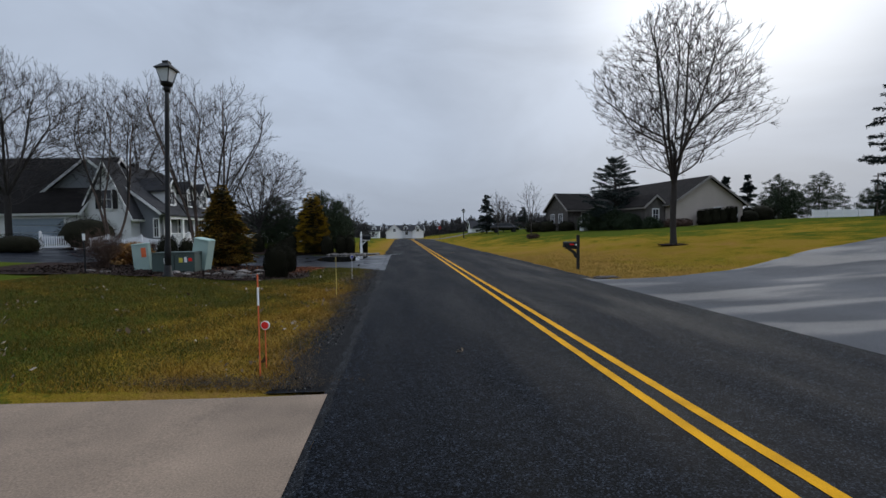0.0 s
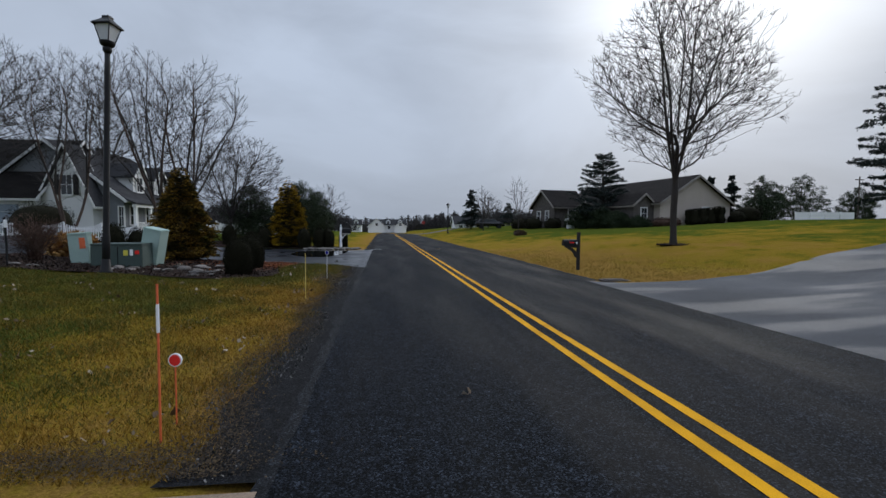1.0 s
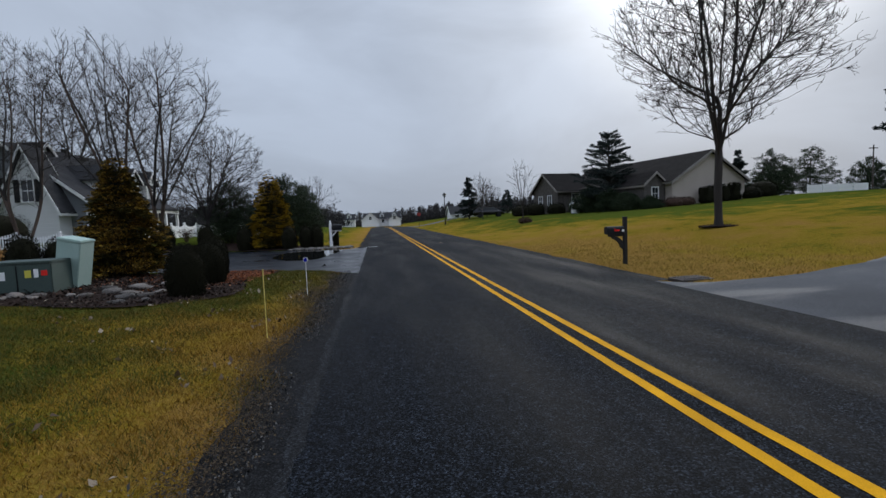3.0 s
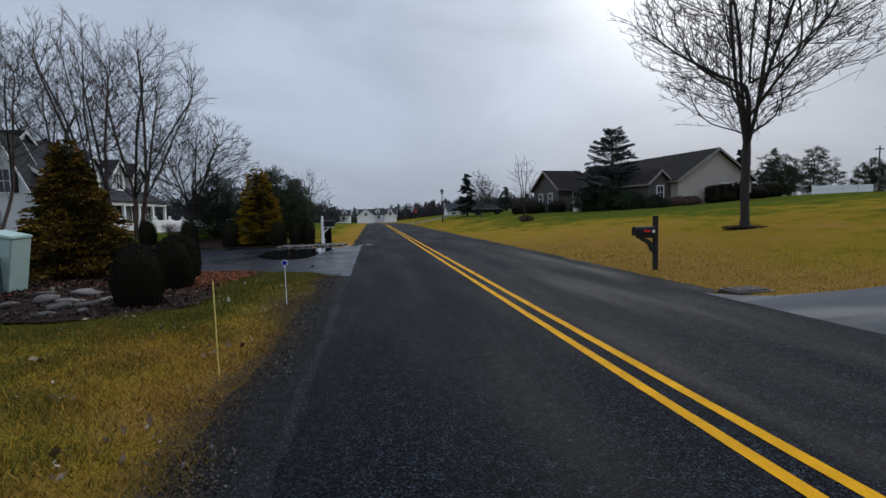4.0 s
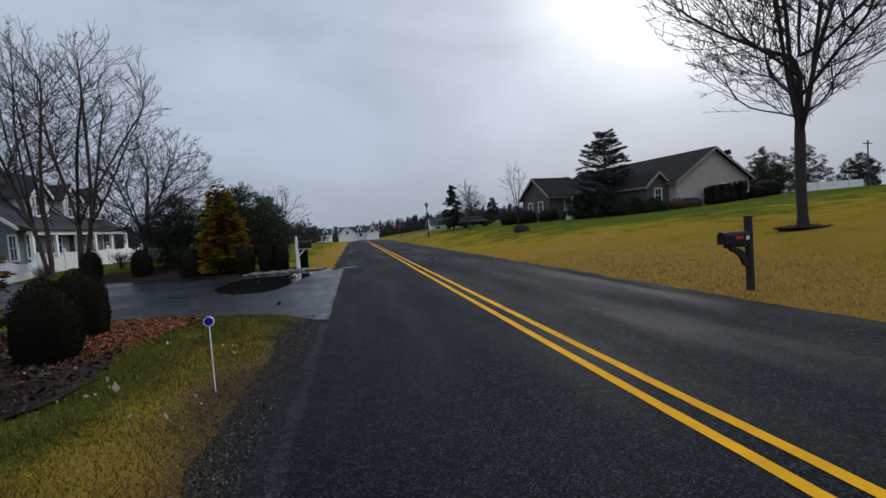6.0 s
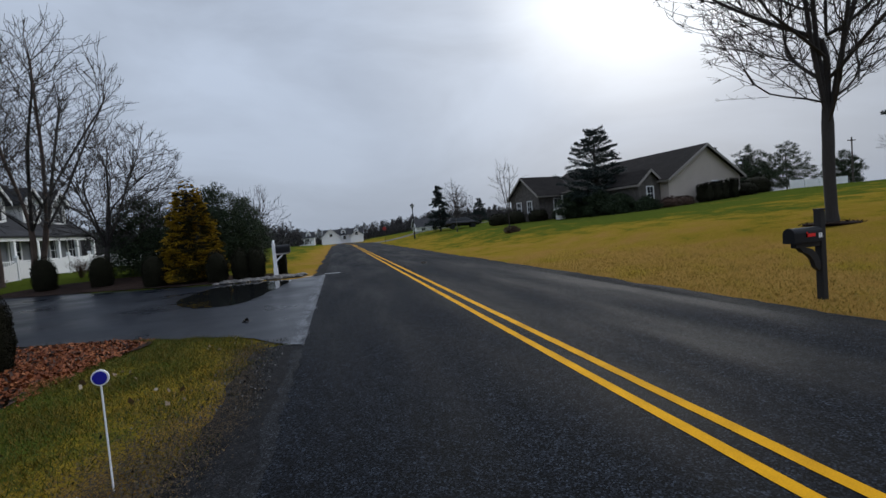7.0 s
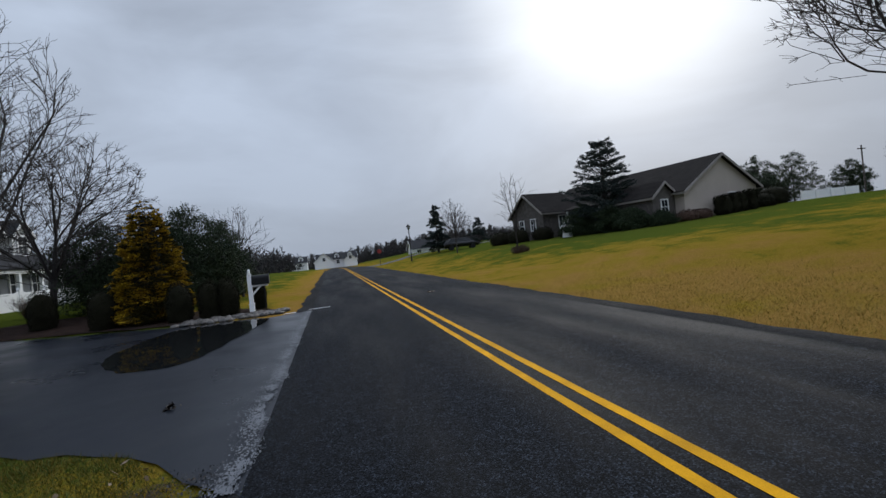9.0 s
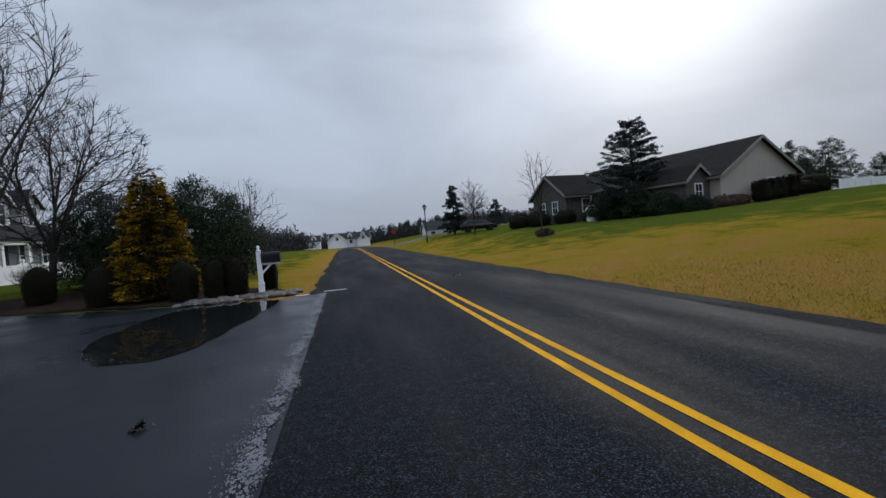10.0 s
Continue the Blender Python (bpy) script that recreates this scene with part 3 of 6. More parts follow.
def grow(rng, out, p, d, length, radius, level, levels, rise, kids, wiggle=0.16, start=0.25, opening=(22, 48), shrink=(0.42, 0.68), thin=0.005):
    """One limb and, from it, its side limbs."""
    k = 6 if level < 2 else 4
    pts, radii = [np.array(p)], [radius]
    d = np.array(d, dtype=float)
    step = length / k
    for i in range(k):
        d = d + rng.normal(0, wiggle, 3) + np.array((0, 0, rise))
        d /= np.linalg.norm(d)
        pts.append(pts[-1] + d * step)
        radii.append(radius * (1 - 0.72 * (i + 1) / k))
    out.setdefault(level, []).append((pts, radii))
    if level >= levels:
        return
    count = kids[min(level, len(kids) - 1)]
    for j in range(count):
        f = start + (1 - start) * (j + rng.random()) / count
        s = min(k - 1, int(f * k))
        w = f * k - s
        at = pts[s] * (1 - w) + pts[s + 1] * w
        way = pts[s + 1] - pts[s]
        way /= np.linalg.norm(way)
        turn = np.cross(way, rng.normal(0, 1, 3))
        turn /= np.linalg.norm(turn) + 1e-9
        a = radians(rng.uniform(*opening))
        grow(rng, out, at, way * math.cos(a) + turn * math.sin(a), length * rng.uniform(*shrink) * (1.12 - 0.45 * f), max(thin, radius * (1 - 0.6 * f) * 0.66),
             level + 1, levels, rise * 0.8, kids, wiggle, 0.18, opening, shrink, thin)


def crown_points(rng, count, height, profile, seed, lump=0.25, lean=(0.0, 0.0)):
    """Points inside a crown: profile gives (part of the height, radius) pairs; the outline is uneven."""
    zs, rs = [a for a, _ in profile], [b for _, b in profile]
    top = max(rs)
    out = []
    while len(out) < count:
        f = rng.uniform(zs[0], zs[-1])
        r = np.interp(f, zs, rs)
        if rng.random() > (r / top) ** 2 + 0.04:
            continue
        a = rng.uniform(0, 2 * math.pi)
        edge = r * (1 + lump * noise.noise((math.cos(a) * 1.6, math.sin(a) * 1.6 + seed, f * 5.0)) + 0.5 * lump * noise.noise((math.cos(a) * 4, math.sin(a) * 4 - seed, f * 13.0)))
        q = edge * rng.random() ** 0.52
        out.append((q * math.cos(a) + lean[0] * f, q * math.sin(a) + lean[1] * f, f * height))
    return np.array(out)


def skeleton(leaders, points, bend=1.1, path=0.42, level=0.55, step=0.45, seed=0):
    """Joins every crown point to the limb that reaches it most easily; gives nodes and their parents."""
    rng = np.random.default_rng(seed)
    P = np.zeros((60000, 3))
    D = np.zeros((60000, 3))
    run = np.zeros(60000)
    up = [-1]
    n = 1
    P[0], D[0] = leaders[0][0], (0, 0, 1)
    for k, line in enumerate(leaders):
        line = np.asarray(line, dtype=float)
        last = 0 if k == 0 else int(np.argmin(np.linalg.norm(P[:n] - line[0], axis=1)))
        for q in line[1:]:
            v = q - P[last]
            m = np.linalg.norm(v)
            P[n], D[n], run[n] = q, v / (m + 1e-9), run[last] + m * 0.55
            up.append(last)
            last = n
            n += 1
    fork = np.asarray(leaders[0][-1], dtype=float)
    first = len(leaders[0]) - 2
    for p in points[np.argsort(np.linalg.norm(points - fork, axis=1))]:
        v = p - P[first:n]
        d = np.linalg.norm(v, axis=1) + 1e-6
        cosine = (v * D[first:n]).sum(1) / d
        cost = d * (1 + bend * (1 - cosine) + level * np.maximum(0, 0.22 - v[:, 2] / d)) + path * run[first:n]
        last = int(np.argmin(cost)) + first
        m = d[last - first]
        pieces = max(1, int(m / step))
        a, b = P[last].copy(), D[last] * m * 0.30
        for i in range(pieces):
            f = (i + 1) / pieces
            q = a + (p - a) * f + b * 4 * f * (1 - f) * 0.5 + rng.normal(0, 0.03 * step, 3)
            w = q - P[last]
            mm = np.linalg.norm(w) + 1e-9
            P[n], D[n], run[n] = q, w / mm, run[last] + mm
            up.append(last)
            last = n
            n += 1
    return P[:n], D[:n], up


def limbs_of(P, up, trunk_r, tip_r):
    """Chains of nodes with radii that grow with the number of tips they carry."""
    n = len(P)
    kids = [[] for _ in range(n)]
    tips = np.zeros(n)
    for i in range(n - 1, -1, -1):
        if not kids[i]:
            tips[i] = 1
        if up[i] >= 0:
            tips[up[i]] += tips[i]
            kids[up[i]].append(i)
    power = math.log(trunk_r / tip_r) / math.log(max(2, tips[0]))
    r = tip_r * tips ** power
    lines, stack = [], [(0, None)]
    while stack:
        i, before = stack.pop()
        chain = [] if before is None else [before]
        while True:
            chain.append(i)
            if not kids[i]:
                break
            order = sorted(kids[i], key=lambda q: -tips[q])
            stack += [(q, i) for q in order[1:]]
            i = order[0]
        pts, rad = P[chain].copy(), r[chain].copy()
        if before is not None:
            rad[0] = rad[1]
        pts[1:-1] = 0.5 * pts[1:-1] + 0.25 * (pts[:-2] + pts[2:])
        lines.append((pts, rad))
    return lines, r, [i for i in range(n) if not kids[i]]


def bare_tree(x, y, height, label, seed, profile, lump=0.3, stems=1, fork=3.0, leaders=4, tilt=(6, 18), low=4, radius=0.18, tip=0.008, count=1500, twigs=2, twig=0.5, bark=None, top_bark=None, lean=(0.0, 0.0), reach=0.86, bend=1.1, path=0.42, level=0.55, name="bare_tree", z=None, twig_rise=0.35, splay=0.2):
    """A leafless tree: stems that fork into leaders, limbs that fill the crown, fine twigs at their ends."""
    rng = np.random.default_rng(seed)
    e = thing(name, pose(x, y, gz(x, y) - 0.05 if z is None else z), label, "tree")
    lines = []
    for s in range(stems):
        a = 2 * math.pi * (s + 0.4 * rng.random()) / stems + seed
        out = splay * (stems > 1)
        lines.append([np.array((0, 0, 0.0))] + [np.array(((0.12 * (stems > 1) + out * fork * f) * math.cos(a) + lean[0] * fork / height * f, (0.12 * (stems > 1) + out * fork * f) * math.sin(a) + lean[1] * fork / height * f, fork * f)) + rng.normal(0, 0.02, 3) * (f < 1) for f in np.linspace(0.15, 1, 6)])
    top_of = [l[-1] for l in lines]
    for k in range(leaders):
        a = 2 * math.pi * (k + 0.35 * rng.random()) / leaders + 0.7
        t = radians(rng.uniform(*tilt))
        p = np.array(top_of[k % stems])
        away = p[:2] / (np.linalg.norm(p[:2]) + 1e-6) if stems > 1 else np.zeros(2)
        d = np.array((math.sin(t) * math.cos(a) + 0.12 * away[0] + lean[0] / height, math.sin(t) * math.sin(a) + 0.12 * away[1] + lean[1] / height, math.cos(t)))
        line = [p]
        far = (height - fork) * reach * (1.0 - 0.55 * math.sin(t)) * rng.uniform(0.86, 1.0)
        m = max(4, int(far / 0.6))
        for i in range(m):
            d = d + rng.normal(0, 0.035, 3) + np.array((0, 0, 0.012))
            d /= np.linalg.norm(d)
            line.append(line[-1] + d * far / m)
        lines.append(line)
    for k in range(low):
        a = 2 * math.pi * (k + 0.6 * rng.random()) / low
        t = radians(rng.uniform(46, 62))
        p = np.array(top_of[k % stems]) + np.array((0, 0, rng.uniform(0, 0.24) * height))
        d = np.array((math.sin(t) * math.cos(a), math.sin(t) * math.sin(a), math.cos(t)))
        line = [p]
        far = max(b for _, b in profile) * rng.uniform(0.65, 0.9)
        m = max(4, int(far / 0.5))
        for i in range(m):
            d = d + rng.normal(0, 0.05, 3) + np.array((0, 0, -0.035 + 0.06 * i / m))
            d /= np.linalg.norm(d)
            line.append(line[-1] + d * far / m)
        lines.append(line)
    pts = crown_points(rng, count, height, profile, seed * 1.37, lump=lump, lean=lean)
    P, D, up = skeleton(lines, pts, bend=bend, path=path, level=level, seed=seed)
    chains, r, ends = limbs_of(P, up, radius, tip)
    trunk = [c for c in chains if c[1][0] > radius * 0.55]
    trunk = [(p, [q * (1.35 if i == 0 and p[0][2] < 0.2 else 1.0) for i, q in enumerate(rr)]) for p, rr in trunk]
    tubes("trunk", trunk, 9, bark or BARK, e)
    thick = [c for c in chains if radius * 0.55 >= c[1][0] > tip * 2.6]
    tubes("crown", thick, 5, top_bark or bark or BARK, e)
    fine = [c for c in chains if c[1][0] <= tip * 2.6]
    some = ends + list(rng.choice(len(P), len(P) // 3))
    for i in some:
        if P[i][2] < fork * 1.05 or r[i] > tip * 5:
            continue
        for _ in range(twigs):
            w = D[i] + rng.normal(0, 0.55, 3) + (0, 0, twig_rise)
            w /= np.linalg.norm(w)
            L = twig * rng.uniform(0.5, 1.3)
            mid = P[i] + w * L * 0.5 + rng.normal(0, 0.06 * L, 3)
            fine.append(([P[i], mid, P[i] + w * L + rng.normal(0, 0.1 * L, 3)], [tip * 0.9, tip * 0.8, tip * 0.6]))
    tagged(tubes("twig_mass", fine, 3, top_bark or bark or BARK, e), kind="stuff")
    return e


def leafy_tree(x, y, height, label, seed, profile, material=None, count=420, per=60, leaf=0.09, radius=0.12, spread=0.16, name="evergreen_tree", lean=(0.0, 0.0), bare=0.0, fork=0.5):
    """A ragged evergreen: limbs that fill an uneven crown, leaves clustered round every twig."""
    rng = np.random.default_rng(seed)
    e = thing(name, pose(x, y, gz(x, y) - 0.04), label, "tree")
    trunk = [np.array((lean[0] * f, lean[1] * f, height * f)) for f in np.linspace(0, 0.85, 9)]
    pts = crown_points(rng, count, height, profile, seed * 1.7, lump=0.5, lean=lean)
    P, D, up = skeleton([trunk], pts, bend=0.7, path=0.3, level=0.5, seed=seed)
    chains, r, ends = limbs_of(P, up, radius, 0.006)
    tubes("trunk", chains, 4, BARK_DARK, e)
    where = np.array([i for i in range(len(P)) if r[i] < radius * 0.35 and rng.random() >= bare])
    i = np.repeat(where, max(1, int(per * count / len(where))))
    C = P[i] + rng.normal(0, spread, (len(i), 3)) * (1, 1, 0.7)
    C[:, 2] = np.maximum(C[:, 2], 0.04)
    vv, ff = cards(rng, C, D[i] + rng.normal(0, 0.6, (len(i), 3)) + (0, 0, 0.25), leaf, leaf * 0.3)
    raw("foliage", vv, ff, material or HOLLY, e)
    return e


def cards(rng, centres, ways, length, width, droop=0.0):
    """Pointed leaf pieces: four corners each, at the centres, along the ways."""
    n = len(centres)
    w = np.asarray(ways, dtype=float)
    w = w / (np.linalg.norm(w, axis=1, keepdims=True) + 1e-9)
    side = np.cross(w, rng.normal(0, 1, (n, 3)))
    side /= np.linalg.norm(side, axis=1, keepdims=True) + 1e-9
    L = (length * rng.uniform(0.6, 1.3, n))[:, None]
    W = (width * rng.uniform(0.6, 1.3, n))[:, None]
    tip = centres + w * L
    tip[:, 2] -= droop * L[:, 0]
    midp = centres + w * L * 0.45
    v = np.stack([centres, midp + side * W, tip, midp - side * W], 1).reshape(-1, 3)
    return v, np.arange(4 * n).reshape(-1, 4)


def unit_ball(rng, n):
    v = rng.normal(0, 1, (n, 3))
    return v / np.linalg.norm(v, axis=1, keepdims=True)


def lump(seed, v, amount, scale):
    return np.array([1 + amount * noise.noise((p[0] * scale + seed, p[1] * scale, p[2] * scale)) for p in v])


def dome_shrub(x, y, r, h, label, seed, material=None, leaves=5200, leaf=0.05, core=True, name="clipped_shrub", category="shrub", group="", z=None, loose=0.10, square=1.0):
    """A dense rounded shrub, flat below, of a dark inner body and many leaves."""
    rng = np.random.default_rng(seed)
    material = material or YEW
    e = thing(name, pose(x, y, gz(x, y) - 0.02 if z is None else z), label, category, group)

    def at(v):
        if square != 1.0:
            v = np.sign(v) * np.abs(v) ** square
            v = v / np.maximum(1e-6, np.abs(v).max(1, keepdims=True)) * np.minimum(1.0, np.abs(v).max(1, keepdims=True))
            wide, tall = v[:, :2], v[:, 2]
        else:
            flat_way = v[:, :2] / (np.linalg.norm(v[:, :2], axis=1, keepdims=True) + 1e-9)
            tall = v[:, 2]
            over = np.power(np.clip(1 - np.abs(tall) ** 2.2, 0, 1), 0.5)
            under = np.where(tall > -0.9, 1 - 0.16 * tall * tall, (1 + tall) * 8.7)
            wide = flat_way * np.where(tall > 0, over, under)[:, None]
        k = lump(seed * 3.7, v, 0.10, 1.6)
        return np.stack([wide[:, 0] * r * k, wide[:, 1] * r * k, h * (0.45 + np.where(tall > 0, 0.55, 0.45) * tall * (0.7 + 0.3 * k))], -1)

    v = unit_ball(rng, leaves)
    c = at(v) * rng.uniform(1 - loose * 1.6, 1 + loose * 0.35, (leaves, 1))
    c[:, 2] = np.maximum(c[:, 2], 0.02)
    vv, ff = cards(rng, c, v + rng.normal(0, 0.75, (leaves, 3)) + (0, 0, 0.35), leaf, leaf * 0.3)
    raw("foliage", vv, ff, material, e)
    if core:
        bm = bmesh.new()
        bmesh.ops.create_icosphere(bm, subdivisions=3, radius=1.0)
        p = np.array([q.co[:] for q in bm.verts])
        p = at(p / np.linalg.norm(p, axis=1, keepdims=True)) * 0.92
        for q, c2 in zip(bm.verts, p):
            q.co = c2
        part("inner_body", bm, material, e, smooth=True)
    return e


def cone_tree(x, y, h, r, label, seed, material, sprays=1500, per=9, leaf=0.11, trunk=0.1, bark=None, bulge=0.75, foot=0.1, name="golden_cypress", gap=0.0, droop=0.15, z=None, inner=None):
    """A feathery conical evergreen: upswept sprays of small leaf pieces round a hidden trunk."""
    rng = np.random.default_rng(seed)
    e = thing(name, pose(x, y, gz(x, y) - 0.03 if z is None else z), label, "tree")
    tubes("trunk", [([(0, 0, 0), (0.02, 0, h * 0.5), (0, 0, h * 0.96)], [trunk, trunk * 0.6, 0.01])], 7, bark or BARK_DARK, e)
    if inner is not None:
        # added dark cone that stands in for shade at the crown's heart
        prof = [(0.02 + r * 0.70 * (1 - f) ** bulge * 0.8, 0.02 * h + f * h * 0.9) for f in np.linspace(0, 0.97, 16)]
        part("shade_core", turned(prof, 14), CORE_SHADE, e, smooth=True)
    zf = 1 - np.power(rng.random(sprays), 0.56) * (1 - foot)
    a = rng.uniform(0, 2 * math.pi, sprays)
    edge = r * np.power(1 - zf, bulge) * np.array([1 + 0.50 * noise.noise((math.cos(p) * 1.7 + seed, math.sin(p) * 1.7, q * 7.0)) + 0.35 * noise.noise((math.cos(p) * 4.0, math.sin(p) * 4.0 + seed, q * 16.0)) for p, q in zip(a, zf)]) + 0.05
    depth = np.power(rng.random(sprays), 0.3)
    if gap:
        keep = np.sin(zf * h * 5.1 + 0.8 * np.sin(a * 3)) > -1 + gap
        zf, a, edge, depth = zf[keep], a[keep], edge[keep], depth[keep]
    c = np.stack([np.cos(a) * edge * depth, np.sin(a) * edge * depth, zf * h + depth * 0.10 * r], -1)
    outw = np.stack([np.cos(a), np.sin(a), 0.35 + 0.9 * zf], -1)
    # each spray is a flat fan that reaches outward and nods at its end
    n = len(c) * per
    u, v = np.repeat(rng.uniform(0.6, 1.35, len(c)), per) * np.sqrt(rng.random(n)), rng.normal(0, 0.42, n)
    o = np.repeat(np.stack([np.cos(a), np.sin(a), 0 * a], -1), per, 0)
    sd = np.stack([-o[:, 1], o[:, 0], 0 * u], -1)
    L = leaf * 5.0 * np.repeat(np.sqrt(np.clip(1.05 - zf, 0.05, 1)), per)
    C = np.repeat(c, per, 0) + o * (L * (u - 0.5))[:, None] + sd * (L * v * u)[:, None]
    C[:, 2] += L * (0.34 * u - 0.42 * u * u) + rng.normal(0, leaf * 0.22, n)
    W = np.repeat(outw, per, 0) * (1, 1, 0.45) + sd * (v * 0.9)[:, None] + rng.normal(0, 0.28, (n, 3))
    C[:, 2] = np.maximum(C[:, 2], 0.03)
    # deep sprays and noise-picked clumps get the darker colour as painted shade
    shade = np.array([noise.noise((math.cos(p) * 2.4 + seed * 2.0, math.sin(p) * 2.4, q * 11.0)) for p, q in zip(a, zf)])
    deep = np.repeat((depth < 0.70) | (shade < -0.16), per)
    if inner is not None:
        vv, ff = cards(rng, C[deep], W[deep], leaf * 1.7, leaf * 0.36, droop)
        raw("shaded_foliage", vv, ff, inner, e)
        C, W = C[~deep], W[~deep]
    vv, ff = cards(rng, C, W, leaf * 1.5, leaf * 0.32, droop)
    raw("foliage", vv, ff, material, e)
    return e


def tier_tree(x, y, h, r, label, seed, material=None, whorls=17, arms=8, foot=0.06, droop=0.22, name="cedar", density=1.0, leaf=0.16, bulge=0.8, z=None):
    """An open conifer in tiers: bare arms that carry flat needle plates, with sky between them."""
    rng = np.random.default_rng(seed)
    e = thing(name, pose(x, y, gz(x, y) - 0.05 if z is None else z), label, "tree")
    tubes("trunk", [([(0, 0, 0), (0.05, 0, h * 0.4), (0, 0.04, h * 0.75), (0, 0, h)], [h * 0.022, h * 0.017, h * 0.009, 0.01])], 8, BARK_DARK, e)
    arms_l, C, W = [], [], []
    for i in range(whorls):
        f = foot + (1 - foot) * (i + rng.random() * 0.6) / whorls
        reach = r * (1 - f) ** bulge
        for j in range(arms):
            a = 2 * math.pi * (j + rng.random()) / arms
            f = float(np.clip(f + rng.uniform(-0.6, 0.6) / whorls, foot, 0.985))
            L = max(0.25, reach * rng.uniform(0.5, 1.2))
            lift = rng.uniform(0.35, 0.85)
            s = np.linspace(0, 1, 5)
            pts = np.stack([np.cos(a) * L * s, np.sin(a) * L * s, f * h + L * (lift * s - (droop + 0.22) * s * s) + rng.normal(0, 0.02, 5)], -1)
            arms_l.append((pts, 0.012 * h * (1 - f) * (1.05 - s) * 0.5 + 0.006))
            n = int(26 * density * (0.5 + L))
            t = np.sqrt(rng.uniform(0.03, 1, n))
            base = np.stack([np.interp(t, s, pts[:, k]) for k in range(3)], -1)
            side = np.array((-math.sin(a), math.cos(a), 0))
            wide = rng.normal(0, 0.11 * L, n) * np.minimum(1, t * 2) * (1.15 - t * 0.6)
            base = base + side * wide[:, None] + rng.normal(0, 0.035, (n, 3))
            C.append(base)
            W.append(np.array((math.cos(a), math.sin(a), 0.15)) + side * (wide * 1.2)[:, None] + rng.normal(0, 0.4, (n, 3)))
    tagged(tubes("branchwork", arms_l, 4, BARK_DARK, e), kind="stuff")
    C, W = np.concatenate(C), np.concatenate(W)
    C, W = np.repeat(C, 3, 0) + rng.normal(0, 0.05, (len(C) * 3, 3)), np.repeat(W, 3, 0) + rng.normal(0, 0.5, (len(C) * 3, 3))
    vv, ff = cards(rng, C, W, leaf, leaf * 0.2, 0.1)
    raw("needles", vv, ff, material or CEDAR, e)
    return e


def twig_shrub(x, y, r, h, label, seed, stems=60, material=None, name="bare_shrub", z=None):
    rng = np.random.default_rng(seed)
    e = thing(name, pose(x, y, gz(x, y) - 0.02 if z is None else z), label, "shrub")
    out = {}
    for _ in range(stems):
        a, t = rng.uniform(0, 2 * math.pi), rng.uniform(0.05, 0.9)
        w = np.array((math.cos(a) * t * r / h * 1.2, math.sin(a) * t * r / h * 1.2, 1.0))
        w /= np.linalg.norm(w)
        grow(rng, out, (rng.normal(0, 0.06 * r), rng.normal(0, 0.06 * r), 0), w, h * rng.uniform(0.7, 1.0), 0.008, 1, 3, 0.0, (3, 4, 3), wiggle=0.12)
    tubes("twig_mass", [l for k in out for l in out[k]], 3, material or BROWNTWIG, e)
    return e


ROUND = [(0.30, 0.6), (0.36, 1.7), (0.43, 3.0), (0.52, 3.8), (0.62, 4.0), (0.72, 3.8), (0.82, 3.3), (0.91, 2.4), (0.97, 1.2), (1.0, 0.3)]
VASE = [(0.22, 0.9), (0.32, 2.2), (0.45, 3.4), (0.6, 4.1), (0.75, 4.1), (0.87, 3.3), (0.95, 2.0), (1.0, 0.4)]


def scaled(profile, k):
    return [(a, b * k) for a, b in profile]


# street-side tree on the bank
bare_tree(13.9, 22.4, 12.3, "leafless dark shade tree with upswept limbs on a mown bank", 17, ROUND, fork=2.9, leaders=5, tilt=(3, 15), low=8, radius=0.15, tip=0.0085, count=2900, twigs=3, twig=0.36, bark=BARK_DARK, reach=0.93, bend=0.8, path=0.62, lump=0.45)
dome_shrub(13.9, 22.4, 0.75, 0.10, "low ring of dark mulch round a tree trunk", 6, material=MULCH, leaves=400, leaf=0.05, name="mulch_ring", category="mulch ring")

# multi-stemmed trees before the fence
bare_tree(-16.45, 38.9, 14.0, "leafless multi-stemmed tree with peeling tan bark beside a white fence", 21, scaled(VASE, 0.9), stems=3, fork=2.6, leaders=7, tilt=(4, 20), low=2, radius=0.17, tip=0.012, count=850, twigs=2, twig=0.6, splay=0.07, bark=BARK_TAN, bend=0.8, path=0.6, top_bark=BARK_DARK, lean=(-1.6, 0.0), reach=0.92)
bare_tree(-15.3, 39.8, 13.2, "leafless multi-stemmed tree with peeling tan bark beside a white fence", 22, scaled(VASE, 0.85), stems=2, fork=2.6, leaders=6, tilt=(6, 24), low=4, radius=0.18, tip=0.012, count=850, twigs=2, twig=0.6, splay=0.07, bark=BARK_TAN, bend=0.8, path=0.6, top_bark=BARK_DARK, lean=(2.0, -0.6), reach=0.9)
bare_tree(-21.8, 37.2, 12.9, "leafless slender-stemmed tree before a grey house", 23, scaled(VASE, 0.85), stems=3, fork=3.2, leaders=6, tilt=(4, 20), low=3, radius=0.13, tip=0.010, count=900, twigs=3, twig=0.6, bark=BARK_TAN, bend=0.8, path=0.6, top_bark=BARK_DARK, splay=0.28)
bare_tree(-36.0, 46.0, 17.5, "tall leafless tree behind a garage", 24, scaled(VASE, 1.75), fork=4.5, leaders=7, tilt=(8, 34), low=4, radius=0.27, tip=0.013, count=1500, twigs=3, twig=0.8, path=0.6, bend=0.8, bark=BARK_DARK)
bare_tree(-31.0, 58.0, 17.0, "tall leafless tree behind a house", 25, scaled(VASE, 1.5), fork=5.0, leaders=6, tilt=(8, 30), low=3, radius=0.25, tip=0.013, count=800, twigs=2, twig=0.9, bark=BARK_DARK)
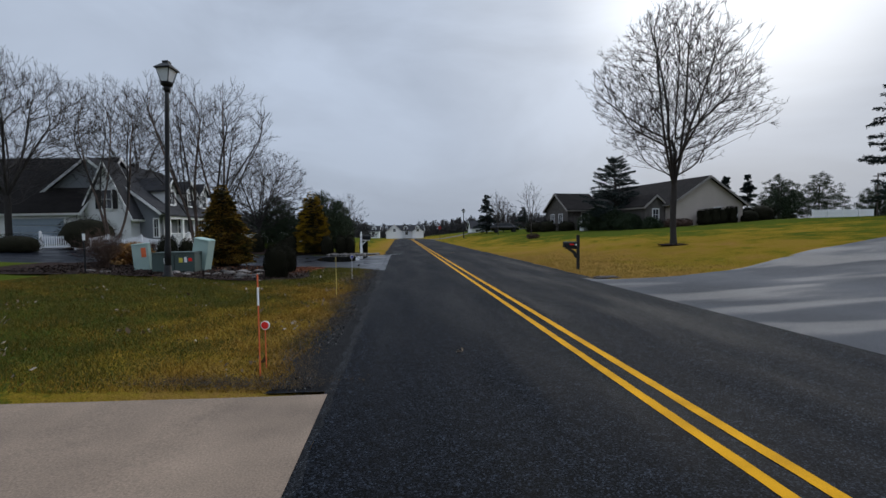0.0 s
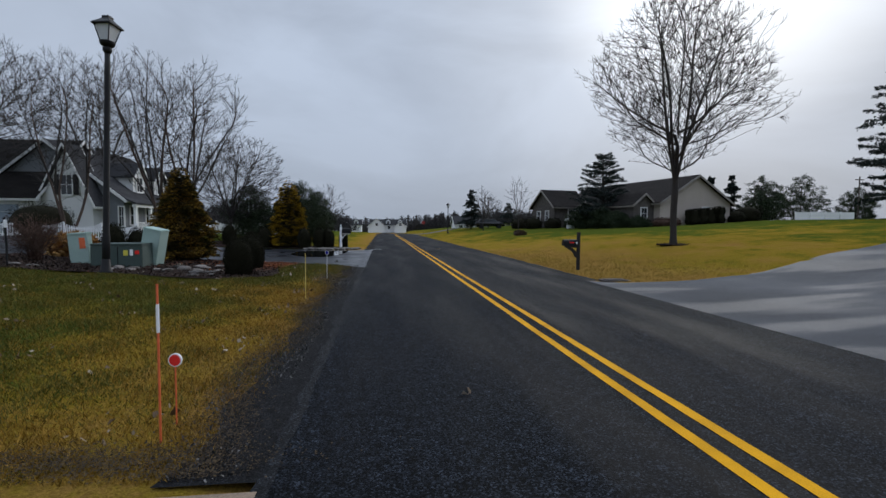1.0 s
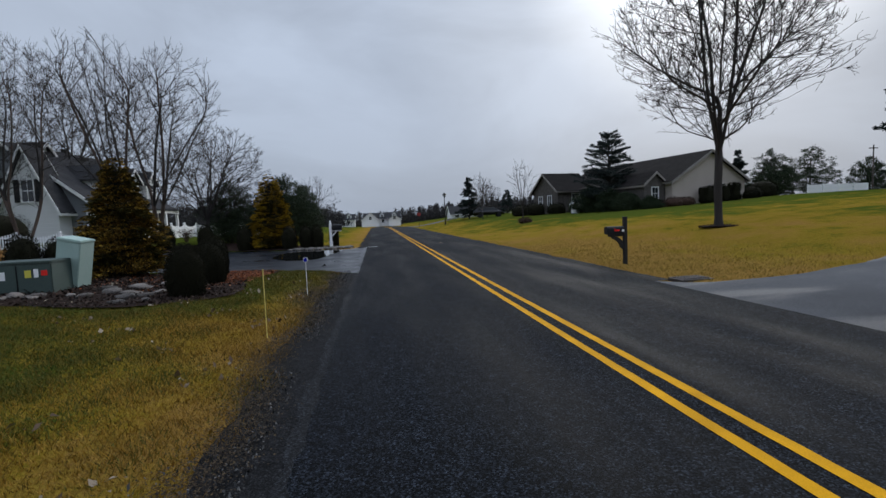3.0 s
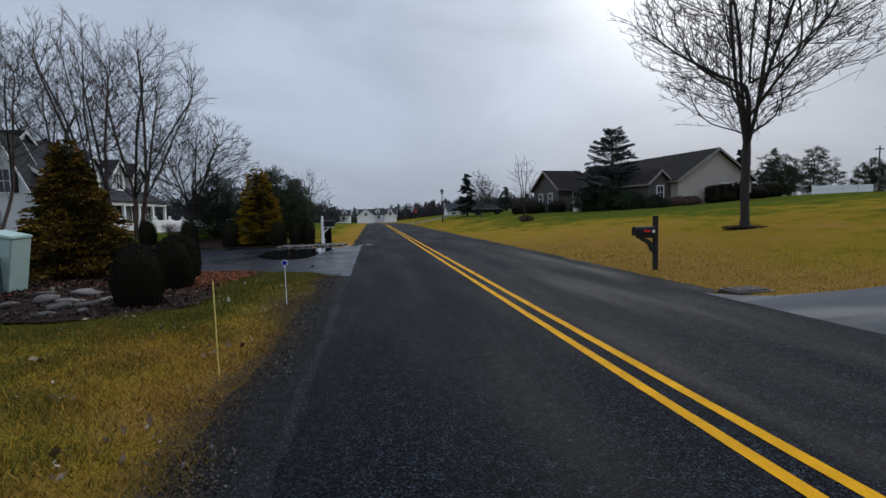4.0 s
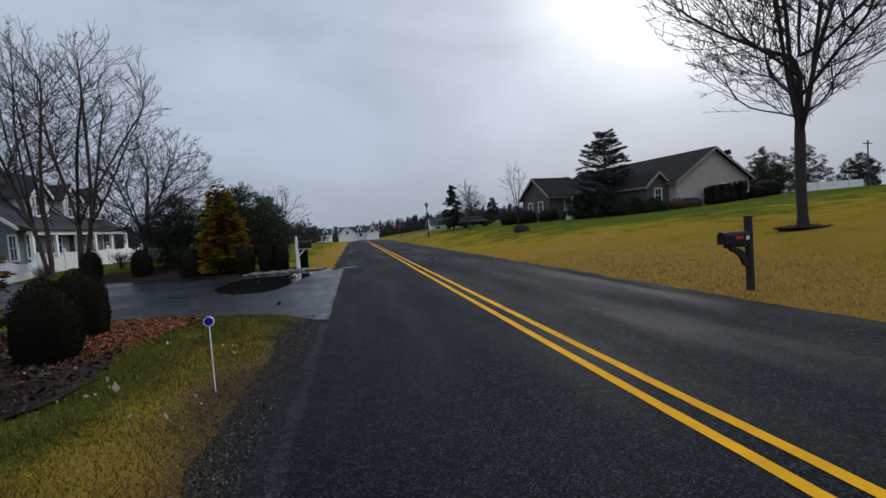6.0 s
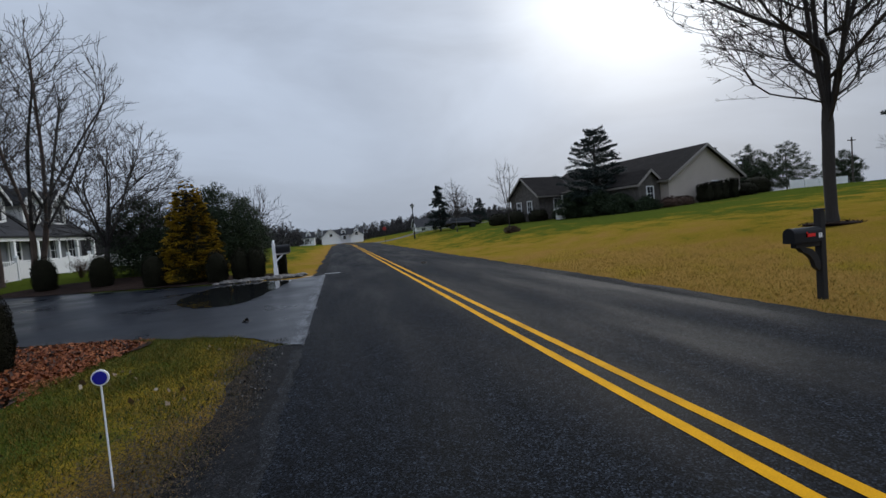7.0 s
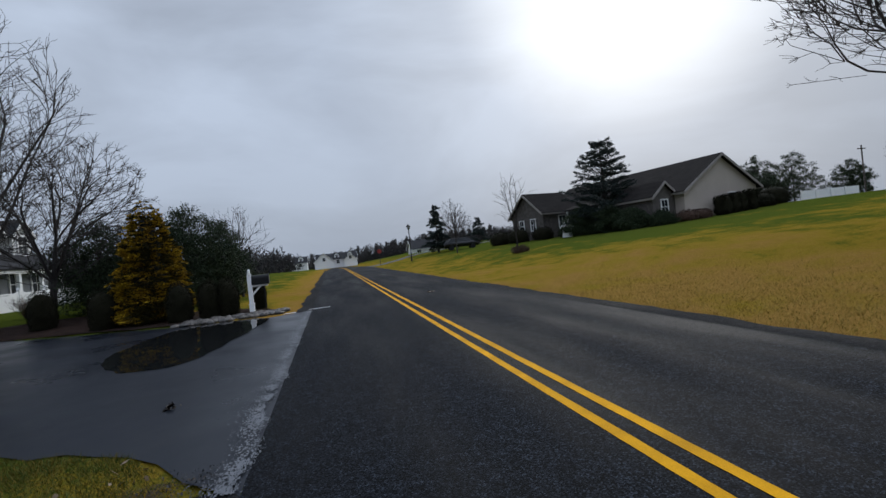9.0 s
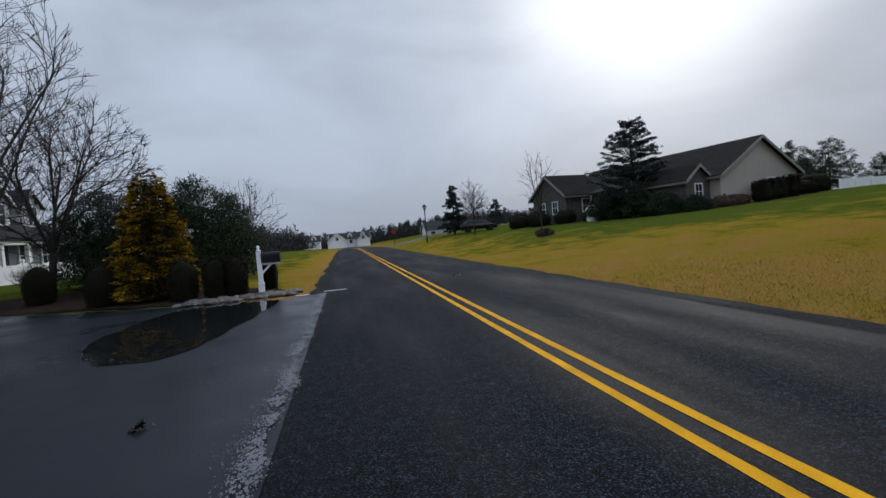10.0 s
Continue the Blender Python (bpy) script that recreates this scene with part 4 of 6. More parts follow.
bare_tree(-11.5, 38.2, 8.0, "leafless vase-shaped tree with arching limbs by a driveway", 26, [(0.2, 0.7), (0.3, 2.2), (0.45, 3.3), (0.6, 3.7), (0.75, 3.4), (0.88, 2.5), (0.96, 1.3), (1.0, 0.3)], fork=1.7, leaders=7, tilt=(10, 40), low=5, radius=0.13, tip=0.010, count=1300, twigs=3, twig=0.36, path=0.6, bend=0.8, bark=BARK_DARK, twig_rise=0.15, lean=(0.9, 0.0))
BROAD = [(0.02, 0.7), (0.15, 0.95), (0.35, 1.0), (0.55, 0.9), (0.75, 0.66), (0.9, 0.36), (1.0, 0.06)]
leafy_tree(-10.4, 40.2, 4.3, "dark rounded evergreen behind a leafless tree", 31, scaled(BROAD, 2.1), count=700, per=62, leaf=0.085, name="holly")
leafy_tree(-6.0, 40.5, 4.9, "broad dark evergreen with a ragged top", 32, scaled(BROAD, 2.1), count=900, per=62, leaf=0.085, name="holly", lean=(-0.7, 0))
leafy_tree(-5.9, 44.5, 4.3, "dark evergreen among bare trees", 33, scaled(BROAD, 1.6), count=500, per=52, leaf=0.085, name="holly")
bare_tree(-4.7, 42.5, 5.0, "small leafless tree among evergreens", 34, scaled(VASE, 0.4), fork=1.8, leaders=4, low=2, radius=0.06, tip=0.008, count=200, twig=0.35, bark=BARK_DARK)
cone_tree(-6.5, 34.9, 4.5, 1.28, "golden feathery cypress in a mulch bed", 41, GOLD, sprays=2900, per=26, leaf=0.058, bulge=0.55, foot=0.02, inner=GOLD_SHADE)
cone_tree(-6.9, 18.8, 3.15, 0.95, "bronze-gold feathery cypress in a dark mulch bed", 42, RUSSET, sprays=2600, per=26, leaf=0.048, bulge=0.72, foot=0.02, inner=GOLD_SHADE, name="bronze_cypress")

# clipped shrubs
for x, y, r, h, k in ((-4.02, 15.4, 0.38, 1.12, 0), (-4.2, 17.3, 0.38, 1.12, 1), (-4.65, 19.0, 0.38, 1.15, 2)):
    dome_shrub(x, y, r, h, "dark clipped dome shrub at the edge of a mulch bed", 50 + k, leaves=17000, leaf=0.024, loose=0.06, group="clipped shrubs by the road")
for x, y, r, h, k in ((-13.3, 36.6, 0.47, 1.62, 0), (-10.9, 36.4, 0.47, 1.55, 1), (-7.9, 34.2, 0.48, 1.5, 2), (-5.2, 33.4, 0.42, 1.45, 3), (-4.25, 33.5, 0.39, 1.42, 4), (-3.65, 33.6, 0.38, 1.42, 5), (-2.75, 34.6, 0.28, 1.2, 6)):
    dome_shrub(x, y, r, h, "dark clipped dome shrub along a driveway", 60 + k, leaves=6000, leaf=0.045, group="clipped shrubs along the driveway")
dome_shrub(-8.15, 17.1, 0.34, 1.2, "dark rounded shrub behind a utility cabinet", 71, leaves=4200, leaf=0.045)
dome_shrub(-7.7, 17.5, 0.28, 1.08, "dark rounded shrub behind a utility cabinet", 72, leaves=3000, leaf=0.045)
dome_shrub(-24.0, 37.9, 1.9, 2.5, "large dark spreading shrub behind a white fence", 73, leaves=9000, leaf=0.08, loose=0.2)
dome_shrub(-25.4, 33.0, 1.3, 1.2, "low dark shrub beside a driveway", 74, leaves=5000, leaf=0.07, loose=0.2)
twig_shrub(-10.0, 16.6, 0.9, 1.2, "leafless reddish-brown shrub in a mulch bed", 75, stems=90)
dome_shrub(-10.2, 18.6, 0.55, 0.65, "orange-tan clump of dry ornamental grass", 76, material=ORNGRASS, leaves=4000, leaf=0.22, core=False, name="ornamental_grass", category="grass clump", loose=0.4)
for x, y, k in ((-15.4, 36.4, 0), (-18.3, 36.0, 1), (-13.6, 40.3, 2)):
    twig_shrub(x, y, 0.6, 0.9, "small leafless shrub before a white fence", 80 + k, stems=50)

# bank and right-hand house planting
tier_tree(26.6, 55.0, 9.2, 4.3, "open blue-green cedar before a ranch house", 91, whorls=17, arms=9, density=1.4, bulge=0.55, droop=0.08, foot=0.0)
leafy_tree(28.6, 54.6, 3.9, "dark spreading evergreen below a cedar", 98, scaled(BROAD, 2.6), count=450, per=50, leaf=0.14, name="holly")
for x, y, h, r, k in ((26.0, 50.4, 1.9, 1.3, 0), (25.6, 52.8, 2.5, 1.5, 1), (24.9, 55.6, 2.1, 1.3, 2), (27.6, 48.7, 1.2, 0.9, 3)):
    leafy_tree(x, y, h, "dark dense evergreen shrub before a stone bay", 140 + k, scaled(BROAD, r), count=260, per=60, leaf=0.12, name="evergreen_shrub")
leafy_tree(30.4, 52.6, 2.6, "dark spreading evergreen beside a stone bay", 108, scaled(BROAD, 2.0), count=350, per=50, leaf=0.14, name="holly")
leafy_tree(25.0, 56.6, 3.0, "dark spreading evergreen below a cedar", 99, scaled(BROAD, 2.0), count=350, per=50, leaf=0.14, name="holly")
tier_tree(46.4, 36.0, 14.2, 5.6, "large blue-green cedar on the hill", 92, whorls=22, arms=9, density=0.85, leaf=0.24, bulge=0.5, droop=0.12)
bare_tree(13.7, 47.3, 6.0, "young leafless tree in a ring of mulch on the lawn", 93, scaled(VASE, 0.34), fork=1.3, leaders=4, tilt=(4, 14), low=3, radius=0.055, tip=0.010, count=160, twigs=1, twig=0.4, bark=BARK_DARK)
dome_shrub(13.9, 47.3, 0.6, 0.5, "small brown shrub below a young tree", 94, material=BROWNTWIG, leaves=2500, leaf=0.09, core=False, loose=0.4)
tier_tree(14.4, 76.0, 6.4, 2.1, "narrow dark spruce beside the lawn", 95, whorls=17, arms=9, droop=0.25, density=1.5, name="spruce", leaf=0.16)
bare_tree(14.2, 66.0, 6.4, "slender young leafless tree on the lawn", 94, scaled(VASE, 0.36), fork=1.6, leaders=4, tilt=(4, 14), low=3, radius=0.06, tip=0.012, count=200, twigs=1, twig=0.4, bark=BARK_DARK)
bare_tree(17.6, 77.5, 5.4, "leafless tree beside a parked car", 96, scaled(VASE, 0.55), fork=1.6, leaders=5, low=3, radius=0.1, tip=0.016, count=300, twigs=2, twig=0.4, bark=BARK_DARK)
tier_tree(22.3, 82.0, 4.0, 1.8, "small dark spruce on the lawn", 97, whorls=10, arms=7, density=1.0, name="spruce", leaf=0.16)
for x, y, h, r, k in ((60.0, 68.0, 7.2, 3.6, 0), (69.0, 70.0, 7.6, 3.8, 1), (64.5, 72.0, 6.0, 3.0, 2), (76.0, 67.0, 5.5, 3.0, 3)):
    leafy_tree(x, y, h, "ragged dark evergreen behind a white fence", 100 + k, scaled(BROAD, r * 0.9), count=420, per=44, leaf=0.16, spread=0.2, bare=0.25)
tier_tree(54.0, 72.0, 7.2, 2.0, "dark spruce behind the ranch house", 105, whorls=14, density=1.6, name="spruce", leaf=0.25)
tier_tree(59.5, 74.0, 7.6, 2.0, "dark spruce behind the ranch house", 106, whorls=14, density=1.6, name="spruce", leaf=0.25)
bare_tree(82.0, 62.0, 9.0, "leafless tree at the top of the hill", 107, scaled(VASE, 0.75), fork=2.5, leaders=5, radius=0.14, tip=0.014, count=400, twig=0.6)


# ---- far woods ----
def woods(name, x0, x1, y0, y1, count, height, seed, label, evergreen=0.3, base=None):
    """A belt of far trees: bare crowns of fine twigs and darker evergreen crowns, joined."""
    rng = np.random.default_rng(seed)
    C, W, L = [], [], []
    lines = []
    for _ in range(count):
        x, y = rng.uniform(x0, x1), rng.uniform(y0, y1)
        z = gz(x, y) if base is None else base
        h = height * rng.uniform(0.6, 1.15)
        lines.append(([(x, y, z), (x, y, z + h * 0.5), (x + rng.normal(0, 0.3), y, z + h * 0.95)], [h * 0.02, h * 0.014, 0.02]))
        n = 240
        u = unit_ball(rng, n) * np.power(rng.random((n, 1)), 0.4)
        if rng.random() < evergreen:
            zf = rng.random(n)
            u[:, :2] *= (1.15 - zf)[:, None]
            c = np.stack([x + u[:, 0] * h * 0.24, y + u[:, 1] * h * 0.24, z + h * (0.08 + 0.92 * zf)], -1)
            w, l = u + rng.normal(0, 0.5, (n, 3)), 0.13
        else:
            c = np.stack([x + u[:, 0] * h * 0.34, y + u[:, 1] * h * 0.3, z + h * (0.5 + 0.46 * u[:, 2])], -1)
            w, l = u + rng.normal(0, 0.25, (n, 3)) + (0, 0, 0.7), 0.10
        nb = 70
        low = np.stack([x + rng.normal(0, 0.34 * h, nb), y + rng.normal(0, 0.2 * h, nb), z + np.abs(rng.normal(0, 0.2 * h, nb))], -1)
        C += [c, low]
        W += [w, rng.normal(0, 0.5, (nb, 3)) + (0, 0, 0.9)]
        L += [np.full(n, l * h), np.full(nb, 0.16 * h)]
    C, W, L = np.concatenate(C), np.concatenate(W), np.concatenate(L)
    vv, ff = cards(rng, C, W, 1.0, 0.16)
    v4 = vv.reshape(-1, 4, 3)
    v4 = v4[:, :1] + (v4 - v4[:, :1]) * L[:, None, None]
    ob = raw(name, v4.reshape(-1, 3), ff, FARWOOD)
    tubes("far_trunks", lines, 4, BARK_DARK, ob)
    return tagged(ob, label, "woods", kind="stuff")


# tree colours lightened and blued: distance haze painted in
FARWOOD = leafy("hazy_winter_woods", (0.022, 0.022, 0.025), (0.045, 0.042, 0.045), (0.075, 0.066, 0.066), (0.03, 0.038, 0.034))
woods("far_woods", -110, 130, 212, 250, 520, 6.6, 201, "distant belt of bare and evergreen trees", 0.4)
woods("far_woods", -60, -10, 120, 170, 90, 6.5, 202, "distant bare trees behind houses", 0.2)
woods("far_woods", -200, -60, 130, 220, 90, 12, 203, "distant belt of bare trees", 0.2)
woods("far_woods", 60, 220, 170, 260, 90, 6, 204, "distant belt of bare trees past the hill", 0.4)


# ---- houses ----
def window(parent, m, w, h, shutters=False, bars=1):
    """A framed window that stands 3 cm proud of its wall; local x across, z up, y into the wall."""
    e = new("window")
    e.parent = parent
    e.matrix_basis = m
    bm = bmesh.new()
    t = 0.10
    box(bm, -w / 2 - t, -0.05, -t, -w / 2, 0.05, h + t)
    box(bm, w / 2, -0.05, -t, w / 2 + t, 0.05, h + t)
    box(bm, -w / 2, -0.05, h, w / 2, 0.05, h + t)
    box(bm, -w / 2 - 0.03, -0.08, -t - 0.02, w / 2 + 0.03, 0.05, 0)
    part("frame", bm, TRIM, e)
    bm = bmesh.new()
    box(bm, -w / 2, -0.03, h / 2 - 0.025, w / 2, 0.02, h / 2 + 0.025)
    for i in range(bars):
        x = -w / 2 + w * (i + 1) / (bars + 1)
        box(bm, x - 0.015, -0.025, 0, x + 0.015, 0.02, h)
    part("sash_bars", bm, TRIM, e)
    bm = bmesh.new()
    box(bm, -w / 2, 0.0, 0, w / 2, 0.03, h)
    part("pane", bm, GLASS, e)
    if shutters:
        for s in (-1, 1):
            bm = bmesh.new()
            box(bm, s * (w / 2 + 0.30) - 0.19, -0.06, -0.05, s * (w / 2 + 0.30) + 0.19, 0.0, h + 0.05)
            for k in range(10):
                z = h * (k + 0.5) / 10
                box(bm, s * (w / 2 + 0.30) - 0.15, -0.075, z - 0.03, s * (w / 2 + 0.30) + 0.15, -0.06, z + 0.03)
            part("shutter", bm, BLACK, e, "dark louvred shutter")
    return e


def gable_block(parent, x0, y0, x1, y1, wall_h, peak, ridge, wall, roof, over=0.4, thick=0.16, trim=True, board=None):
    """A block with a pitched roof. ridge: 'x' or 'y', the way that the ridge runs."""
    if ridge == "y":
        a0, a1, b0, b1 = x0, x1, y0, y1
    else:
        a0, a1, b0, b1 = y0, y1, x0, x1
    mid = (a0 + a1) / 2
    slope = (peak - wall_h) / (mid - a0)
    bm = bmesh.new()
    prism(bm, [(a0, -0.6), (a1, -0.6), (a1, wall_h), (mid, peak), (a0, wall_h)], ridge, b0, b1)
    part("wall", bm, wall, parent)
    for s, a in ((-1, a0), (1, a1)):
        bm = bmesh.new()
        e = a + s * over
        ze = wall_h - slope * over
        prism(bm, [(e, ze + 0.02), (mid, peak + 0.02), (mid, peak + 0.02 + thick), (e, ze + 0.02 + thick)], ridge, b0 - over, b1 + over)
        part("roof_slope", bm, roof, parent)
        if trim:
            for b, q in ((b0 - over, -0.05), (b1 + over, 0.05)):
                bm = bmesh.new()
                prism(bm, [(e, ze - 0.10), (mid, peak - 0.10), (mid, peak + thick), (e, ze + thick)], ridge, b, b + q)
                part("rake_board", bm, board or TRIM, parent)
            bm = bmesh.new()
            prism(bm, [(e, ze - 0.08), (e + s * 0.05, ze - 0.08), (e + s * 0.09, ze + 0.1), (e, ze + 0.1)], ridge, b0 - over, b1 + over)
            part("gutter", bm, board or TRIM, parent)


FACE_S = pose(0, 0, 0)                      # faces -y
FACE_W = pose(0, 0, 0, 0, 0, -90)           # faces -x
FACE_E = pose(0, 0, 0, 0, 0, 90)            # faces +x


TANTRIM = mat("tan_grey_trim", (0.20, 0.18, 0.165), (0.28, 0.255, 0.235), 0.6, 2, 30, 0.05)


def ranch_house():
    h = thing("ranch_house", pose(35.2, 49.8, 1.62, 0, 0, 11), "single-storey tan stucco ranch house with dark shingled gables", "house")
    gable_block(h, -5.1, 0, 5.1, 20, 2.75, 5.75, "y", STUCCO, SHINGLE_B, board=TANTRIM)
    gable_block(h, -10.0, 13.4, -5.1, 19.2, 2.8, 4.95, "x", STONEWALL, SHINGLE_B, board=TANTRIM)
    gable_block(h, -7.9, 0.9, -5.12, 5.0, 2.5, 3.6, "y", STONEWALL, SHINGLE_B, over=0.3, board=TANTRIM)
    gable_block(h, 5.1, 3.5, 7.6, 12, 2.4, 3.0, "y", STUCCO, SHINGLE_B, over=0.25)
    window(h, pose(3.75, -0.03, 0.85), 0.9, 1.3, bars=1)
    window(h, pose(1.35, -0.03, 1.15), 0.9, 1.1, bars=1)
    window(h, pose(-6.5, 0.87, 0.9), 0.75, 1.2)
    window(h, pose(-10.03, 15.2, 0.9) @ FACE_W, 0.8, 1.2)
    window(h, pose(-10.03, 17.4, 0.9) @ FACE_W, 0.8, 1.2)
    window(h, pose(-7.4, 13.37, 0.9), 0.9, 1.3)
    window(h, pose(-5.13, 9.6, 0.9) @ FACE_W, 1.4, 1.2, bars=2)
    # porch between the wing and the bay
    bm = bmesh.new()
    prism(bm, [(-7.3, 2.55), (-5.0, 3.2), (-5.0, 3.36), (-7.3, 2.7)], "y", 7.4, 13.2)
    part("porch_roof", bm, SHINGLE_B, h)
    for y in (7.9, 10.2, 12.8):
        bm = turned([(0.13, 0.0), (0.13, 0.12), (0.09, 0.16), (0.08, 2.3), (0.12, 2.38), (0.12, 2.55)], 10)
        bmesh.ops.translate(bm, vec=(-7.1, y, 0), verts=bm.verts[:])
        part("porch_column", bm, WHITE, h, "white round porch column", smooth=True)
    bm = bmesh.new()
    box(bm, -7.5, 7.4, -0.5, -5.1, 13.3, 0.02)
    part("porch_floor", bm, CONCRETE, h)
    bm = bmesh.new()
    box(bm, -5.16, 10.9, 0.02, -5.1, 11.9, 2.1)
    part("front_door", bm, BLACK_WOOD, h)
    return h


ranch_house()
# hedges and foundation shrubs of the ranch house
for x, y, r, hh, k in ((34.9, 48.6, 0.62, 1.75, 0), (33.7, 48.3, 0.62, 1.7, 1), (36.0, 48.9, 0.60, 1.75, 2), (37.6, 49.2, 0.5, 1.85, 3)):
    dome_shrub(x, y, r, hh, "tall dark clipped hedge against a tan wall", 120 + k, leaves=3500, leaf=0.10, square=0.45, name="hedge_shrub", group="hedge before the gable")
for x, y, r, hh, k in ((30.2, 48.6, 0.9, 0.9, 0), (31.4, 48.4, 0.8, 0.8, 1)):
    dome_shrub(x, y, r, hh, "low russet shrub beside a tan wall", 126 + k, material=BROWNTWIG, leaves=3500, leaf=0.11, loose=0.3, name="russet_shrub")
for x, y, r, hh, k in ((28.2, 52.0, 1.2, 1.3, 0), (26.0, 57.0, 1.2, 1.2, 1), (24.6, 59.0, 1.0, 1.0, 2), (22.6, 61.0, 1.1, 1.4, 3), (20.6, 63.0, 1.2, 1.6, 4), (19.4, 65.5, 1.2, 1.5, 5), (40.3, 50.0, 0.7, 0.8, 6), (41.2, 51.2, 1.2, 1.4, 7), (43.6, 52.0, 1.4, 1.9, 8), (28.8, 50.2, 1.0, 1.1, 9)):
    dome_shrub(x, y, r, hh, "dark low foundation shrub of a ranch house", 130 + k, leaves=3000, leaf=0.12, loose=0.2, name="foundation_shrub", group="foundation shrubs")


def porch_house():
    """Grey storey-and-a-half house: dormers and a porch towards the road, a white front gable and a garage wing."""
    h = thing("porch_house", pose(-27.2, 50.4, 0.6, 0, 0, -4) @ Matrix.Scale(1.2, 4), "grey clapboard house with dormers, white porch and garage wing", "house")
    # main body, ridge along the road
    gable_block(h, -9.7, 0.0, 1.9, 10.4, 2.9, 7.4, "y", SIDING_G, SHINGLE, over=0.35)
    # porch roof on posts, towards the road
    bm = bmesh.new()
    prism(bm, [(2.0, 2.80), (3.0, 2.42), (3.0, 2.55), (2.0, 2.97)], "y", -0.3, 10.7)
    part("porch_roof", bm, SHINGLE, h)
    bm = bmesh.new()
    box(bm, 2.65, -0.2, 2.2, 2.9, 10.6, 2.44)
    part("porch_beam", bm, TRIM, h)
    bm = bmesh.new()
    box(bm, 1.9, -0.3, -0.7, 2.95, 10.7, 0.12)
    part("porch_floor", bm, CONCRETE, h)
    for y in np.linspace(0.0, 10.4, 6):
        bm = soft_box(2.67, y - 0.1, 0.12, 2.88, y + 0.1, 2.2, 0.015, 1)
        part("porch_column", bm, WHITE, h, "white square porch column")
    for y in np.linspace(0.0, 10.4, 6)[:-1]:
        bm = bmesh.new()
        box(bm, 2.74, y + 0.12, 0.90, 2.81, y + 1.97, 0.97)
        box(bm, 2.74, y + 0.12, 0.22, 2.81, y + 1.97, 0.28)
        for k in range(11):
            box(bm, 2.755, y + 0.24 + k * 0.155, 0.28, 2.79, y + 0.275 + k * 0.155, 0.9)
        part("railing", bm, WHITE, h, "white porch railing")
    for y in (1.2, 3.4, 7.2, 9.2):
        window(h, pose(1.93, y, 0.8) @ FACE_E, 0.95, 1.5)
    bm = bmesh.new()
    box(bm, 1.9, 4.8, 0.15, 1.97, 5.8, 2.2)
    part("front_door", bm, BLACK_WOOD, h)
    # dark window below the gable, added in place of a shaded open porch recess
    window(h, pose(1.7, -0.03, 0.7), 0.35, 1.5, bars=1)
    # dormers on the road side
    for y in (3.2, 6.4, 9.2):
        d = new("dormer")
        d.parent = h
        d.matrix_basis = pose(0, 0, 0)
        bm = bmesh.new()
        prism(bm, [(y - 0.85, 3.2), (y + 0.85, 3.2), (y + 0.85, 5.0), (y, 5.95), (y - 0.85, 5.0)], "x", -2.3, 1.25)
        part("dormer_wall", bm, SIDING_W, d)
        for s in (-1, 1):
            bm = bmesh.new()
            prism(bm, [(y + s * 1.1, 4.76), (y, 5.98), (y, 6.12), (y + s * 1.1, 4.90)], "x", -2.3, 1.5)
            part("dormer_roof", bm, SHINGLE, d)
            bm = bmesh.new()
            prism(bm, [(y + s * 1.1, 4.66), (y, 5.88), (y, 6.12), (y + s * 1.1, 4.90)], "x", 1.5, 1.56)
            part("rake_board", bm, TRIM, d)
        window(h, pose(1.28, y, 3.65) @ FACE_E, 0.8, 1.2)
    # white front gable and its upper window
    gable_block(h, -3.5, -1.2, 0.3, 0.0, 2.9, 6.9, "y", SIDING_W, SHINGLE, over=0.4)
    window(h, pose(-1.6, -1.23, 3.1), 0.8, 1.5, shutters=True)
    # garage wing
    gable_block(h, -20.0, -1.8, -3.55, 8.0, 3.0, 7.85, "x", SIDING_W, SHINGLE_B, over=0.4)
    for x in (-7.0, -12.6):
        g = new("garage_door")
        g.parent = h
        g.matrix_basis = pose(x, -1.82, 0)
        for k in range(4):
            bm = soft_box(-2.3, -0.05, 0.02 + k * 0.57, 2.3, 0.02, 0.56 + k * 0.57, 0.015, 1)
            part("door_panel", bm, DOORBLUE, g)
        bm = bmesh.new()
        box(bm, -2.5, -0.06, 0, -2.32, 0.02, 2.45)
        box(bm, 2.32, -0.06, 0, 2.5, 0.02, 2.45)
        box(bm, -2.32, -0.06, 2.3, 2.32, 0.02, 2.45)
        part("door_trim", bm, TRIM, g)
    # chimney vent
    bm = bmesh.new()
    box(bm, -4.2, 6.0, 6.8, -3.8, 6.4, 7.9)
    part("roof_vent", bm, BLACK, h)
    return h


porch_house()


